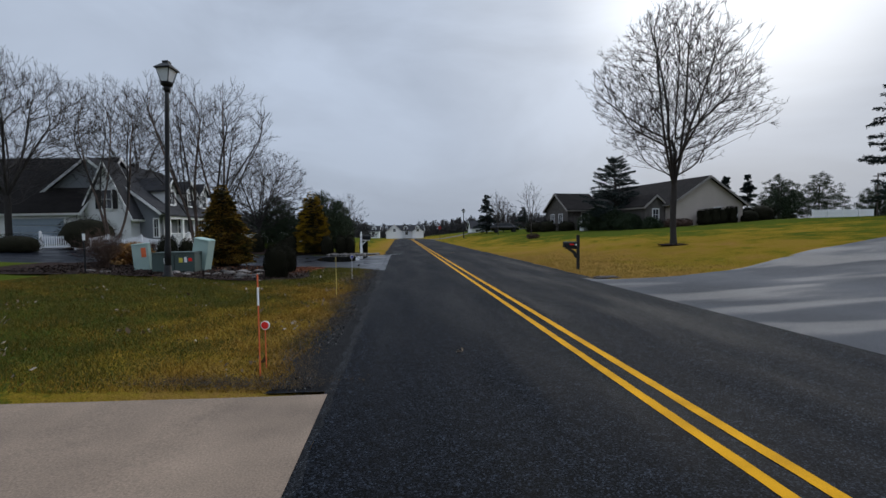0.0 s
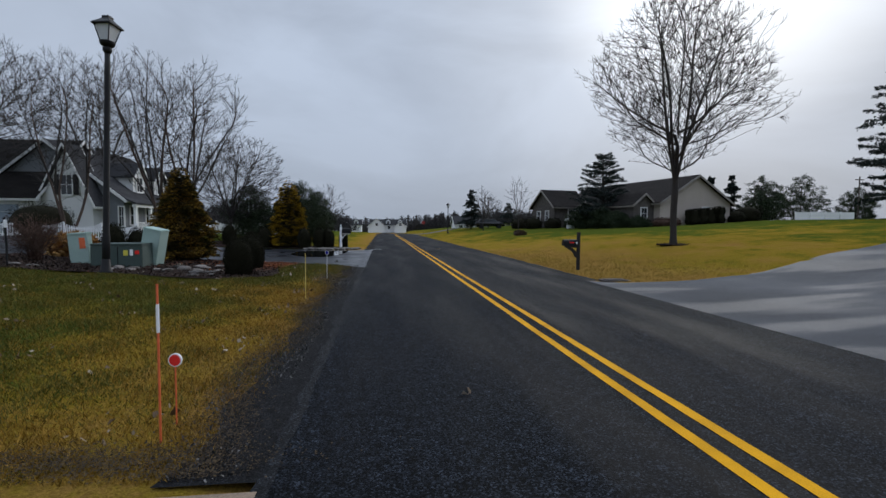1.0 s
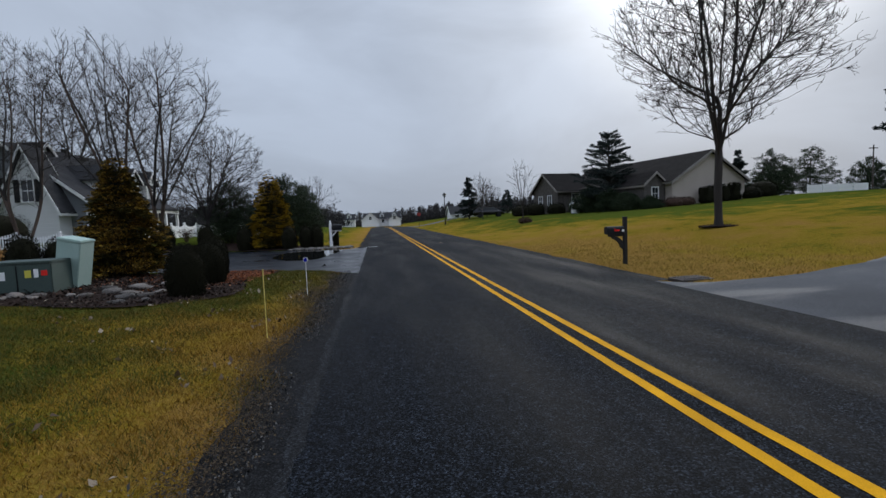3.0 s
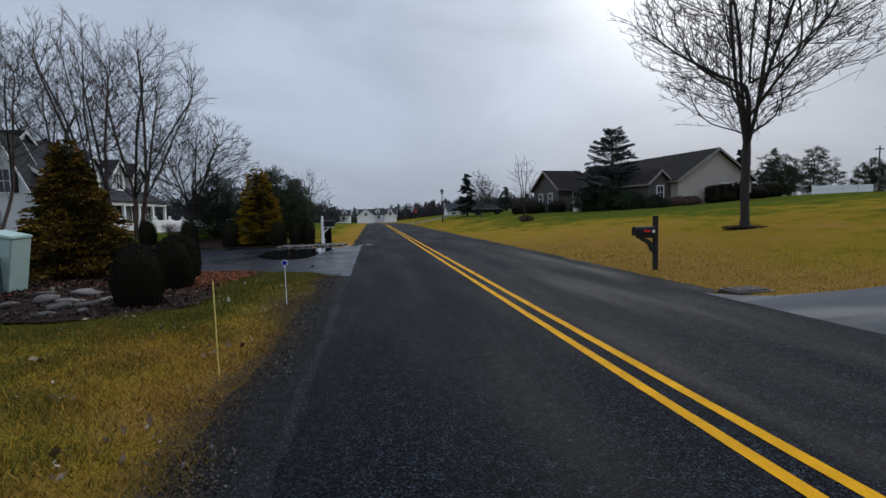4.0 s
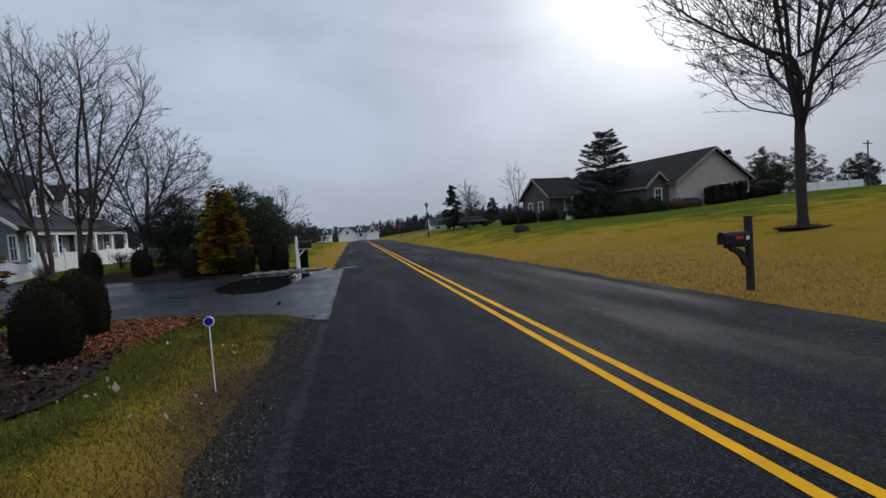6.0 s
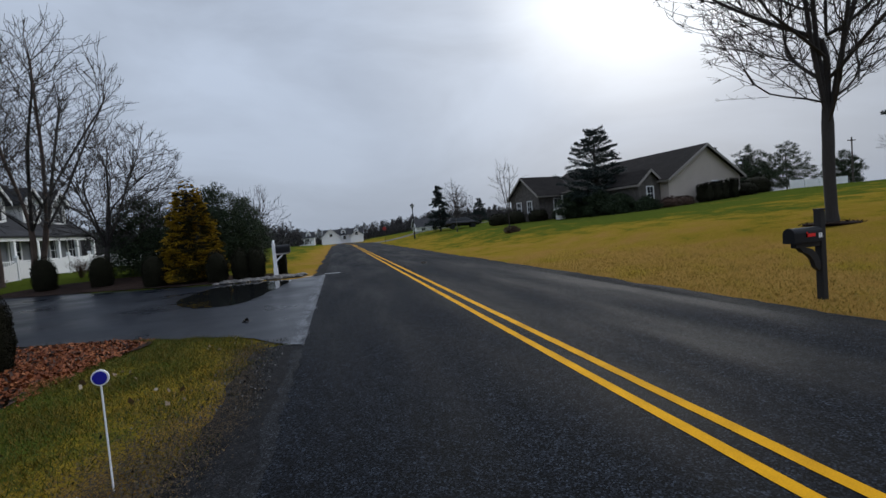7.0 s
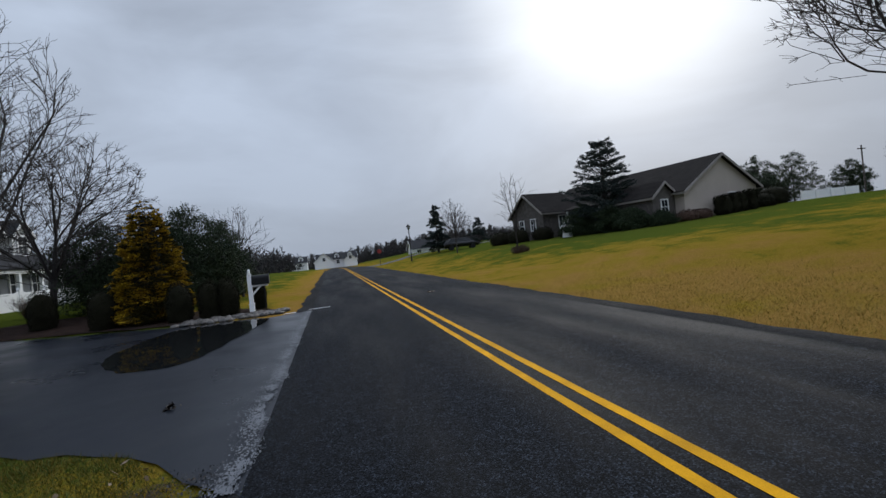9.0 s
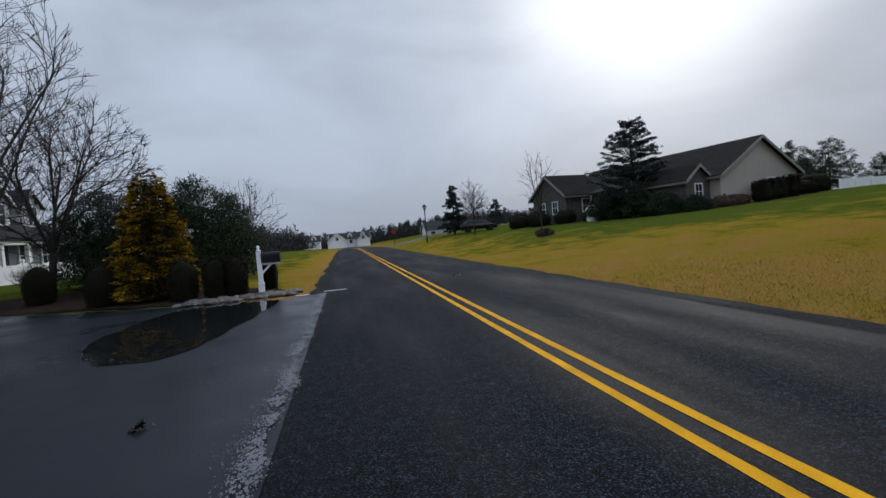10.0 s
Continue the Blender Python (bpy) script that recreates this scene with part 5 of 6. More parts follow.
# ---- white fence ----
def fence_run(x0, y0, x1, y1, bays, solid):
    d = math.hypot(x1 - x0, y1 - y0)
    ang = math.degrees(math.atan2(y1 - y0, x1 - x0))
    L = d / bays
    for b in range(bays):
        x, y = x0 + (x1 - x0) * b / bays, y0 + (y1 - y0) * b / bays
        z = gz(x, y)
        e = thing("fence_section", pose(x, y, z, 0, 0, ang), "white vinyl fence section with a scooped top" if solid else "white vinyl picket fence section with a scooped top", "fence", "white fence round the house")
        bm = soft_box(-0.065, -0.065, -0.3, 0.065, 0.065, 1.22, 0.01, 1)
        part("post", bm, WHITE, e)
        bm = bmesh.new()
        prism(bm, [(-0.085, 1.22), (0.085, 1.22), (0, 1.32)], "y", -0.085, 0.085)
        part("post_cap", bm, WHITE, e)
        bm = bmesh.new()
        box(bm, 0.065, -0.025, 0.12, L - 0.065, 0.025, 0.24)
        box(bm, 0.065, -0.025, 0.78, L - 0.065, 0.025, 0.87)
        part("rail", bm, WHITE, e)
        n = int((L - 0.2) / (0.085 if solid else 0.14))
        for k in range(n):
            u = (k + 0.5) / n
            px = 0.1 + (L - 0.2) * u
            top = 1.14 - 0.20 * math.sin(math.pi * u)
            w = 0.040 if solid else 0.038
            bm = bmesh.new()
            prism(bm, [(px - w, 0.05), (px + w, 0.05), (px + w, top - 0.03), (px, top), (px - w, top - 0.03)], "y", -0.04, -0.026)
            part("picket", bm, WHITE, e)


fence_run(-26.2, 36.2, -19.6, 36.95, 3, False)
fence_run(-19.6, 36.95, -17.4, 37.2, 1, True)
fence_run(-17.4, 37.2, -16.2, 49.5, 6, True)
fence_run(-16.2, 49.5, -9.0, 52.5, 4, True)
for k in range(4):
    x, y = 60.0 + k * 2.4, 62.0 - k * 0.1
    e = thing("privacy_fence_panel", pose(x, y, gz(x, y) - 0.1), "white vinyl privacy fence panel at the top of the lawn", "fence", "white fence on the hill")
    bm = bmesh.new()
    box(bm, 0, -0.06, 0, 0.12, 0.06, 1.5)
    part("post", bm, WHITE, e)
    for j in range(14):
        bm = bmesh.new()
        box(bm, 0.13 + j * 0.162, -0.02, 0.08, 0.28 + j * 0.162, 0.02, 1.38)
        part("board", bm, WHITE, e)


# ---- road-side things ----
def street_lamp(x, y, h, label, far=False):
    e = thing("street_lamp", pose(x, y, gz(x, y)), label, "street lamp")
    n = 8 if far else 18
    s = h / 6.35
    part("post", turned([(0.085, 0), (0.085, 0.9 * s), (0.07, 1.0 * s), (0.062, 5.0 * s), (0.058, 5.55 * s)], n), BLACK, e, smooth=True)
    part("base_cover", turned([(0.15, 0), (0.15, 0.06), (0.11, 0.12), (0.095, 0.35), (0.09, 0.36)], n), BLACK, e, smooth=True)
    part("collar", turned([(0.06, 5.45 * s), (0.1, 5.52 * s), (0.1, 5.58 * s), (0.075, 5.63 * s)], n), BLACK, e, smooth=True)
    part("lantern_cup", turned([(0.07, 5.60 * s), (0.15, 5.66 * s), (0.17, 5.72 * s), (0.17, 5.74 * s)], n), BLACK, e, smooth=True)
    z0, z1, r0, r1 = 5.74 * s, 6.12 * s, 0.15, 0.27
    part("glass", turned([(r0 * 0.9, z0), (r1 * 0.92, z1)], 4), LAMPGLASS, e, "frosted four-sided lantern glass")
    for k in range(4):
        a = math.pi * 2 * k / 4
        part_l = [([(r0 * math.cos(a), r0 * math.sin(a), z0), (r1 * math.cos(a), r1 * math.sin(a), z1)], [0.014, 0.014])]
        tubes("lantern_rib", part_l, 5, BLACK, e)
    part("lantern_roof", turned([(0.335, z1), (0.34, z1 + 0.03), (0.20, z1 + 0.13), (0.12, z1 + 0.19), (0.12, z1 + 0.25), (0.07, z1 + 0.27)], 4), BLACK, e)
    return e


lamp = street_lamp(-6.72, 14.05, 6.3, "black street lamp with a four-sided lantern in a mulch bed")
lamp.matrix_world = pose(-6.72, 14.05, gz(-6.72, 14.05), -3.5) @ pose(0, 0, 0, 0, 0, 35)
street_lamp(10.35, 74.7, 4.7, "black street lamp beside the road", True)


def rod(pts, r):
    return [(pts, [r] * len(pts))]


def marker(x, y, h, rod_mat, disc_mat, label, turn=0.0, disc=True, lean=(0.0, 0.0), r=0.006):
    e = thing("driveway_marker", pose(x, y, gz(x, y)), label, "marker")
    top = (lean[0], lean[1], h)
    tubes("rod", rod([(0, 0, -0.1), (lean[0] * 0.4, lean[1] * 0.4, h * 0.5), top], r), 7, rod_mat, e)
    if disc:
        bm = bmesh.new()
        bmesh.ops.create_cone(bm, cap_ends=True, segments=28, radius1=0.052, radius2=0.052, depth=0.012)
        bmesh.ops.transform(bm, matrix=pose(*top, 90, 0, turn), verts=bm.verts[:])
        part("rim", bm, WHITE, e, "white plastic rim")
        bm = bmesh.new()
        bmesh.ops.create_cone(bm, cap_ends=True, segments=28, radius1=0.043, radius2=0.043, depth=0.02)
        bmesh.ops.transform(bm, matrix=pose(*top, 90, 0, turn), verts=bm.verts[:])
        part("reflector", bm, disc_mat, e, "round reflector disc")
    return e


marker(-1.60, 15.35, 0.76, WHITE, BLUE, "thin white driveway marker with a blue reflector disc", 0.0)
marker(-1.61, 11.72, 0.95, YELLOWROD, None, "thin yellow driveway marker rod in grass", disc=False, r=0.007)
marker(-1.58, 5.6, 0.50, ORANGE, RED, "thin driveway marker with a red reflector disc", -8)
st = marker(-1.56, 5.3, 1.12, ORANGE, None, "orange driveway marker rod with a white band", disc=False, r=0.008)
band = tubes("band", rod([(0, 0, 0.78), (0, 0, 0.98)], 0.0105), 8, WHITE, st)
band["label"] = "white reflective band"


def bracket_mailbox(x, y):
    """A black mailbox on an arm of a square timber post."""
    e = thing("mailbox", pose(x, y, gz(x, y) - 0.01, 0, 0, 0), "black mailbox on a dark timber post with a curved brace", "mailbox")
    part("post", soft_box(-0.05, -0.05, -0.3, 0.05, 0.05, 1.32, 0.008), BLACK_WOOD, e)
    part("post_top", soft_box(-0.058, -0.058, 1.32, 0.058, 0.058, 1.345, 0.008, 1), BLACK_WOOD, e)
    part("arm", soft_box(-0.50, -0.04, 0.80, -0.05, 0.04, 0.875, 0.006), BLACK_WOOD, e)
    bm = bmesh.new()
    prof = []
    for k in range(9):
        a = math.radians(90 * k / 8)
        prof.append((-0.05 - 0.28 * (1 - math.cos(a)), 0.50 + 0.30 * math.sin(a)))
    prof2 = [(px - 0.07 * (k > 0) - 0.02, pz - 0.06 * (k < 8) + 0.0) for k, (px, pz) in enumerate(prof)][::-1]
    prism(bm, prof + prof2, "y", -0.035, 0.035)
    part("brace", bm, BLACK_WOOD, e)
    # domed box along x, its door towards the road
    bm = bmesh.new()
    out = [(-0.085, 0.0), (0.085, 0.0), (0.085, 0.13)] + [(0.085 * math.cos(a), 0.13 + 0.085 * math.sin(a)) for a in np.linspace(0.2, math.pi - 0.2, 9)] + [(-0.085, 0.13)]
    prism(bm, [(u, v + 0.875) for u, v in out], "x", -0.56, -0.06)
    part("box", bm, BLACK, e, "domed black metal box")
    bm = bmesh.new()
    prism(bm, [(u * 1.06, v * 1.03 + 0.872) for u, v in out], "x", -0.575, -0.555)
    part("door", bm, BLACK, e)
    bm = bmesh.new()
    box(bm, -0.36, -0.092, 0.955, -0.20, -0.086, 1.00)
    box(bm, -0.36, -0.092, 0.955, -0.34, -0.086, 1.03)
    part("flag", bm, RED, e, "red signal flag")
    bm = bmesh.new()
    for k in range(2):
        box(bm, -0.135 + k * 0.035, -0.092, 0.93, -0.112 + k * 0.035, -0.086, 1.0)
    part("number_plate_bars", bm, WHITE, e, "pale plain bars")
    return e


bracket_mailbox(6.83, 17.3)
# grate beside the apron
e = thing("storm_drain", pose(6.55, 14.2, gz(6.55, 14.2) + 0.0), "dark iron storm drain grate beside the road", "drain")
part("frame", soft_box(-0.36, -0.25, -0.05, 0.36, 0.25, 0.03, 0.01, 1), IRON, e)
for k in range(9):
    part("bar", soft_box(-0.30 + k * 0.07, -0.2, 0.025, -0.265 + k * 0.07, 0.2, 0.05, 0.005, 1), IRON, e)


def cabinet(name, m, w, d, h, material, label, lid=0.06, category="utility box"):
    e = thing(name, m, label, category)
    part("body", soft_box(-w / 2, -d / 2, -0.05, w / 2, d / 2, h - lid, 0.015), material, e)
    part("lid", soft_box(-w / 2 - 0.015, -d / 2 - 0.015, h - lid, w / 2 + 0.015, d / 2 + 0.015, h, 0.02), material, e)
    return e


t = cabinet("transformer_box", pose(-7.28, 15.95, gz(-7.3, 15.9) - 0.12, 0, 0, 6), 1.25, 0.95, 0.78, GREENBOX, "dull green transformer box with warning stickers on mulch")
part("door_seam", soft_box(0.02, -0.489, 0.08, 0.04, -0.478, 0.7, 0.003, 1), BLACK, t)
for x, z, w, hh, mm, lab in ((-0.22, 0.42, 0.11, 0.17, WHITE, "white sticker"), (0.22, 0.45, 0.11, 0.15, STICKER_Y, "yellow warning sticker"), (0.36, 0.45, 0.08, 0.17, WHITE, "white sticker"), (0.50, 0.48, 0.11, 0.11, RED, "red sticker")):
    part("sticker", soft_box(x - w / 2, -0.483, z, x + w / 2, -0.474, z + hh, 0.003, 1), mm, t, lab)
t = cabinet("cable_pedestal", pose(-8.55, 16.3, 0.30, 2, -4, 14), 0.46, 0.4, 1.0, PEDESTAL, "pale green cable pedestal with an orange sticker")
part("sticker", soft_box(0.03, -0.209, 0.55, 0.17, -0.20, 0.86, 0.003, 1), ORANGE, t, "orange sticker")
part("base_panel", soft_box(-0.2, -0.208, 0.02, 0.2, -0.198, 0.22, 0.003, 1), PEDESTAL, t)
t = cabinet("cable_pedestal", pose(-6.85, 16.55, 0.40, 3, 12, -8), 0.52, 0.42, 1.05, PEDESTAL, "pale green cable pedestal tilted out of plumb")
part("base_panel", soft_box(-0.262, -0.218, 0.0, 0.262, -0.208, 0.22, 0.004, 1), PEDESTAL, t)
# thin dark post with a small sign
e = thing("sign_post", pose(-9.5, 14.9, gz(-9.5, 14.9)), "thin black iron post with a small plate", "post")
tubes("post", rod([(0, 0, -0.1), (0.01, 0, 0.6), (-0.03, 0, 1.25)], 0.025), 7, BLACK, e)
part("plate", soft_box(-0.03, -0.03, 1.0, 0.05, -0.015, 1.2, 0.005, 1), WHITE, e, "small pale plate")


def post_mailbox(x, y):
    e = thing("mailbox", pose(x, y, gz(x, y) - 0.0), "black mailbox on an ornate white post", "mailbox")
    part("post", soft_box(-0.07, -0.07, -0.2, 0.07, 0.07, 1.42, 0.01), WHITE, e)
    part("post_base", soft_box(-0.085, -0.085, -0.02, 0.085, 0.085, 0.34, 0.012), WHITE, e)
    part("base_moulding", soft_box(-0.10, -0.10, 0.34, 0.10, 0.10, 0.39, 0.012), WHITE, e)
    part("finial", turned([(0.08, 1.42), (0.09, 1.45), (0.03, 1.48), (0.055, 1.54), (0.045, 1.59), (0.005, 1.63)], 12), WHITE, e, smooth=True)
    part("arm", soft_box(-0.06, -0.04, 0.97, 0.62, 0.04, 1.04, 0.008), WHITE, e)
    bm = bmesh.new()
    prism(bm, [(0.07, 0.66), (0.07, 0.75), (0.30, 0.97), (0.38, 0.97)], "y", -0.025, 0.025)
    part("brace", bm, WHITE, e)
    bm = bmesh.new()
    out = [(-0.10, 0.0), (0.10, 0.0), (0.10, 0.16)] + [(0.10 * math.cos(a), 0.16 + 0.10 * math.sin(a)) for a in np.linspace(0.2, math.pi - 0.2, 9)] + [(-0.10, 0.16)]
    prism(bm, [(u * 1.2, v * 1.35 + 1.04) for u, v in out], "x", 0.08, 0.66)
    part("box", bm, BLACK, e, "domed black metal box")
    bm = bmesh.new()
    prism(bm, [(u * 1.26, v * 1.38 + 1.037) for u, v in out], "x", 0.66, 0.675)
    part("door", bm, BLACK, e)
    return e


post_mailbox(-2.79, 33.2)
e = thing("newspaper_box", pose(-2.4, 33.8, gz(-2.4, 33.8)), "black newspaper box on a thin black post", "mailbox")
part("post", soft_box(-0.025, -0.025, -0.2, 0.025, 0.025, 1.02, 0.006), BLACK, e)
part("box", soft_box(-0.10, -0.26, 1.02, 0.12, 0.26, 1.28, 0.03), BLACK, e)


# ---- beds, stones, puddle ----
def blob_sheet(name, outline, z, material, lift=0.0, seed=0.0, inner=8):
    """A flat patch with a wavering outline, from corner points of its plan."""
    pts = []
    n = len(outline)
    for i in range(n):
        p0, p1, p2, p3 = (np.array(outline[(i + k) % n]) for k in (-1, 0, 1, 2))
        for s in np.linspace(0, 1, 10, endpoint=False):
            q = 0.5 * (2 * p1 + (p2 - p0) * s + (2 * p0 - 5 * p1 + 4 * p2 - p3) * s * s + (3 * p1 - p0 - 3 * p2 + p3) * s ** 3)
            w = 0.10 * noise.noise((q[0] * 1.7, q[1] * 1.7, seed))
            pts.append(q + w)
    c = np.mean(pts, 0)
    vs, fs = [], []
    m = len(pts)
    for k in range(inner + 1):
        f = k / inner
        for q in pts:
            x, y = c + (q - c) * f
            vs.append((x, y, (gz(x, y) if z is None else z) + lift))
        if k:
            for i in range(m):
                a, b = (k - 1) * m + i, (k - 1) * m + (i + 1) % m
                fs.append((a, b, b + m, a + m))
    return raw(name, vs, fs, material, smooth=True)


BED = [(-12.5, 14.6), (-8.8, 14.3), (-5.2, 14.0), (-4.2, 14.3), (-3.2, 15.2), (-3.2, 16.6), (-3.6, 18.2), (-3.3, 20.6), (-4.6, 21.4), (-7.0, 21.6), (-10.0, 20.8), (-13.0, 19.0)]
tagged(blob_sheet("mulch_bed", BED, None, MULCH, 0.03, 1.0, 14), "dark mulch bed planted with shrubs", "planting bed", kind="structure")
BED2 = [(-14.6, 35.5), (-9.0, 33.9), (-6.0, 32.5), (-4.6, 32.2), (-2.3, 32.3), (-2.2, 33.8), (-3.2, 35.2), (-6.0, 36.6), (-10.0, 38.8), (-14.0, 37.6)]
tagged(blob_sheet("mulch_bed", BED2, None, MULCH, 0.045, 2.0, 10), "dark mulch bed beside a driveway", "planting bed", kind="structure")
PUDDLE = [(-4.9, 27.6), (-4.2, 25.4), (-3.3, 24.6), (-2.6, 25.0), (-2.25, 27.0), (-2.0, 29.2), (-2.0, 30.9), (-3.0, 31.4), (-4.5, 31.1)]
zp = max(gz(x, y) for x, y in PUDDLE) + 0.016
tagged(blob_sheet("puddle", PUDDLE, zp, WATER, 0.0, 4.0), "still rain puddle on an asphalt driveway", "puddle", kind="structure")
# base grey is raised to paint the sky's reflection on wet chips
WETEDGE_SHEEN = mat("wet_edge_sky_sheen", (0.04, 0.045, 0.052), (0.14, 0.15, 0.17), 0.35, 4, 60, 0.3, depth=0.003, spec=0.5)


def broken_edge(name, y0, y1, n, label):
    """Flat wet chips and patches, dense along the road's edge and thinning into the driveway."""
    rng = np.random.default_rng(71)
    y = rng.uniform(y0, y1, n)
    side = np.where(rng.random(n) < 0.75, -np.abs(rng.normal(0, 0.12, n)), np.abs(rng.normal(0, 0.035, n)))
    x = -0.74 + 0.05 * np.sin(y * 2.3) + 0.03 * np.sin(y * 7.1) + side
    keep = rng.random(n) < 0.35 + 0.65 * (np.sin(y * 3.7 + np.sin(y * 9.0)) > -0.3)
    x, y = x[keep], y[keep]
    n = len(x)
    size = rng.uniform(0.003, 0.012, n) * (1.6 - np.minimum(1, np.abs(x + 0.76) / 0.2))
    a = np.sort(rng.uniform(0, 2 * math.pi, (n, 5)), axis=1)
    rr = size[:, None] * rng.uniform(0.5, 1.3, (n, 5))
    v = np.stack([x[:, None] + rr * np.cos(a), y[:, None] + 1.9 * rr * np.sin(a), np.repeat(ground_z(x, y)[:, None] + 0.030, 5, 1) + rng.normal(0, 0.001, (n, 5))], -1)
    return tagged(raw(name, v.reshape(-1, 3), np.arange(5 * n).reshape(-1, 5), WETEDGE_SHEEN), label, "road edge", kind="stuff")


broken_edge("wet_road_edge", 19.0, 31.4, 14000, "wet broken edge between driveway and road, pale with painted sky reflection")
for xa, xb, ya in ((-1.55, -1.05, 31.35), (-0.75, 0.05, 31.75)):
    tagged(outline_sheet("white_stripe", lambda x: ya + 0.05 * (x + 1), lambda x: ya + 0.17 + 0.05 * (x + 1), np.arange(xa, xb, 0.1), STRIPE_W, 0.03, 1, lambda x, y: 0.0), "short pale white stripe by the driveway", "road marking", kind="structure")


def stones(name, spots, material, label, category, group, seed, flat=0.6):
    rng = np.random.default_rng(seed)
    meshes = []
    for k in range(5):
        bm = bmesh.new()
        bmesh.ops.create_icosphere(bm, subdivisions=2, radius=1.0)
        for v in bm.verts:
            v.co = v.co * (1 + 0.42 * noise.noise(v.co * 1.7 + Vector((k * 7.1 + seed, 0, 0))) + 0.16 * noise.noise(v.co * 3.7 + Vector((k, 3, 0))))
            v.co.z *= flat
        me = bpy.data.meshes.new(name)
        bm.to_mesh(me)
        bm.free()
        me.polygons.foreach_set("use_smooth", [True] * len(me.polygons))
        me.materials.append(material)
        meshes.append(me)
    for i, (x, y, s) in enumerate(spots):
        ob = new(name, meshes[i % 5])
        ob.matrix_world = pose(x, y, gz(x, y) + s * flat * 0.28 + 0.03, rng.uniform(-12, 12), rng.uniform(-12, 12), rng.uniform(0, 360)) @ Matrix.Diagonal((s * rng.uniform(0.9, 1.6), s * rng.uniform(0.7, 1.1), s, 1))
        tagged(ob, label, category, group)


rng1 = np.random.default_rng(77)
spots = [(-6.95, 15.05, 0.17), (-6.6, 15.0, 0.14), (-5.0, 15.0, 0.16), (-4.75, 15.2, 0.14), (-5.75, 15.0, 0.15), (-5.55, 15.6, 0.20), (-5.1, 15.45, 0.15), (-5.9, 16.1, 0.16), (-4.7, 15.7, 0.12), (-5.3, 16.3, 0.17), (-4.4, 16.0, 0.11), (-6.1, 15.2, 0.10), (-6.6, 14.9, 0.10), (-5.0, 16.9, 0.14), (-7.0, 14.8, 0.08), (-4.55, 14.75, 0.09), (-9.0, 15.0, 0.10), (-9.6, 15.3, 0.12), (-4.9, 14.5, 0.11)]
stones("garden_stone", spots, ROCK, "pale weathered garden stone lying on dark mulch", "stone", "stones in the mulch bed", 3, flat=0.42)
spots = [(-4.9 + 3.3 * u + rng1.normal(0, 0.06), 31.55 + 1.25 * rng1.random() + 0.3 * u * u, rng1.uniform(0.04, 0.12)) for u in rng1.random(290)]
stones("river_stone", spots, ROCK_WET, "wet grey river stone edging a driveway", "stone", "river stones round the mailbox", 5)


def inside(poly, x, y):
    hit = np.zeros(len(x), dtype=bool)
    j = len(poly) - 1
    for i in range(len(poly)):
        xi, yi, xj, yj = *poly[i], *poly[j]
        hit ^= ((yi > y) != (yj > y)) & (x < (xj - xi) * (y - yi) / (yj - yi + 1e-12) + xi)
        j = i
    return hit


def scatter(name, material, spots, label, category, size, seed, flat=0.15, aspect=0.6):
    """Small loose pieces lying flat on the ground, joined."""
    rng = np.random.default_rng(seed)
    spots = np.asarray(spots)
    n = len(spots)
    z = ground_z(spots[:, 0], spots[:, 1]) + 0.035
    c = np.stack([spots[:, 0], spots[:, 1], z], -1)
    a = rng.uniform(0, 2 * math.pi, n)
    w = np.stack([np.cos(a), np.sin(a), rng.normal(0, flat, n)], -1)
    s = np.stack([-np.sin(a), np.cos(a), rng.normal(0, flat * 2, n)], -1)
    L = (size * rng.uniform(0.5, 1.5, n))[:, None]
    mid = c + w * L * 0.5 + (0, 0, 0.25) * L * rng.uniform(-0.3, 1, (n, 1))
    v = np.stack([c, mid + s * L * aspect / 2, c + w * L, mid - s * L * aspect / 2], 1).reshape(-1, 3)
    return tagged(raw(name, v, np.arange(4 * n).reshape(-1, 4), material), label, category, kind="stuff")


def in_blob(rng, n, cx, cy, sx, sy):
    return np.stack([rng.normal(cx, sx, n), rng.normal(cy, sy, n)], -1)


r2 = np.random.default_rng(9)
red = np.concatenate([in_blob(r2, 21000, -4.5, 20.0, 0.6, 0.75), in_blob(r2, 6000, -3.8, 18.6, 0.22, 0.7), in_blob(r2, 1500, -5.4, 18.0, 0.8, 1.2)])
red = red[(red[:, 0] < -3.3) & (red[:, 1] < 21.0 - 0.35 * (red[:, 0] + 3.7))]
scatter("fallen_leaves", REDLEAF, red, "red-brown fallen leaves heaped on a mulch bed", "leaves", 0.042, 10, 0.35)
tan = np.stack([r2.uniform(-7.5, -1.2, 2600), r2.uniform(4.9, 20.0, 2600)], -1)
tan = tan[(np.sin(tan[:, 0] * 3.1 + 1) * np.sin(tan[:, 1] * 2.7 + np.sin(tan[:, 0])) > 0.45)]
scatter("dry_leaves", TANLEAF, tan, "curled tan leaves strewn on the grass", "leaves", 0.055, 11, 0.5)
mul = np.stack([r2.uniform(-12, -3.1, 26000), r2.uniform(14.0, 21, 26000)], -1)
mul = mul[inside(np.array(BED) * (1.0, 1.0), mul[:, 0], mul[:, 1])]
scatter("mulch_chips", leafy("bark_chips", (0.008, 0.006, 0.005), (0.03, 0.019, 0.015), (0.07, 0.045, 0.035)), mul, "dark bark chips over a planting bed", "mulch", 0.07, 12, 0.35, 0.35)
peb = np.stack([-0.9 - np.abs(r2.normal(0, 0.30, 5200)), r2.uniform(4.7, 19.6, 5200)], -1)
peb = peb[np.sin(peb[:, 1] * 1.9) * np.sin(peb[:, 1] * 0.7 + 3 * peb[:, 0]) > -0.25]
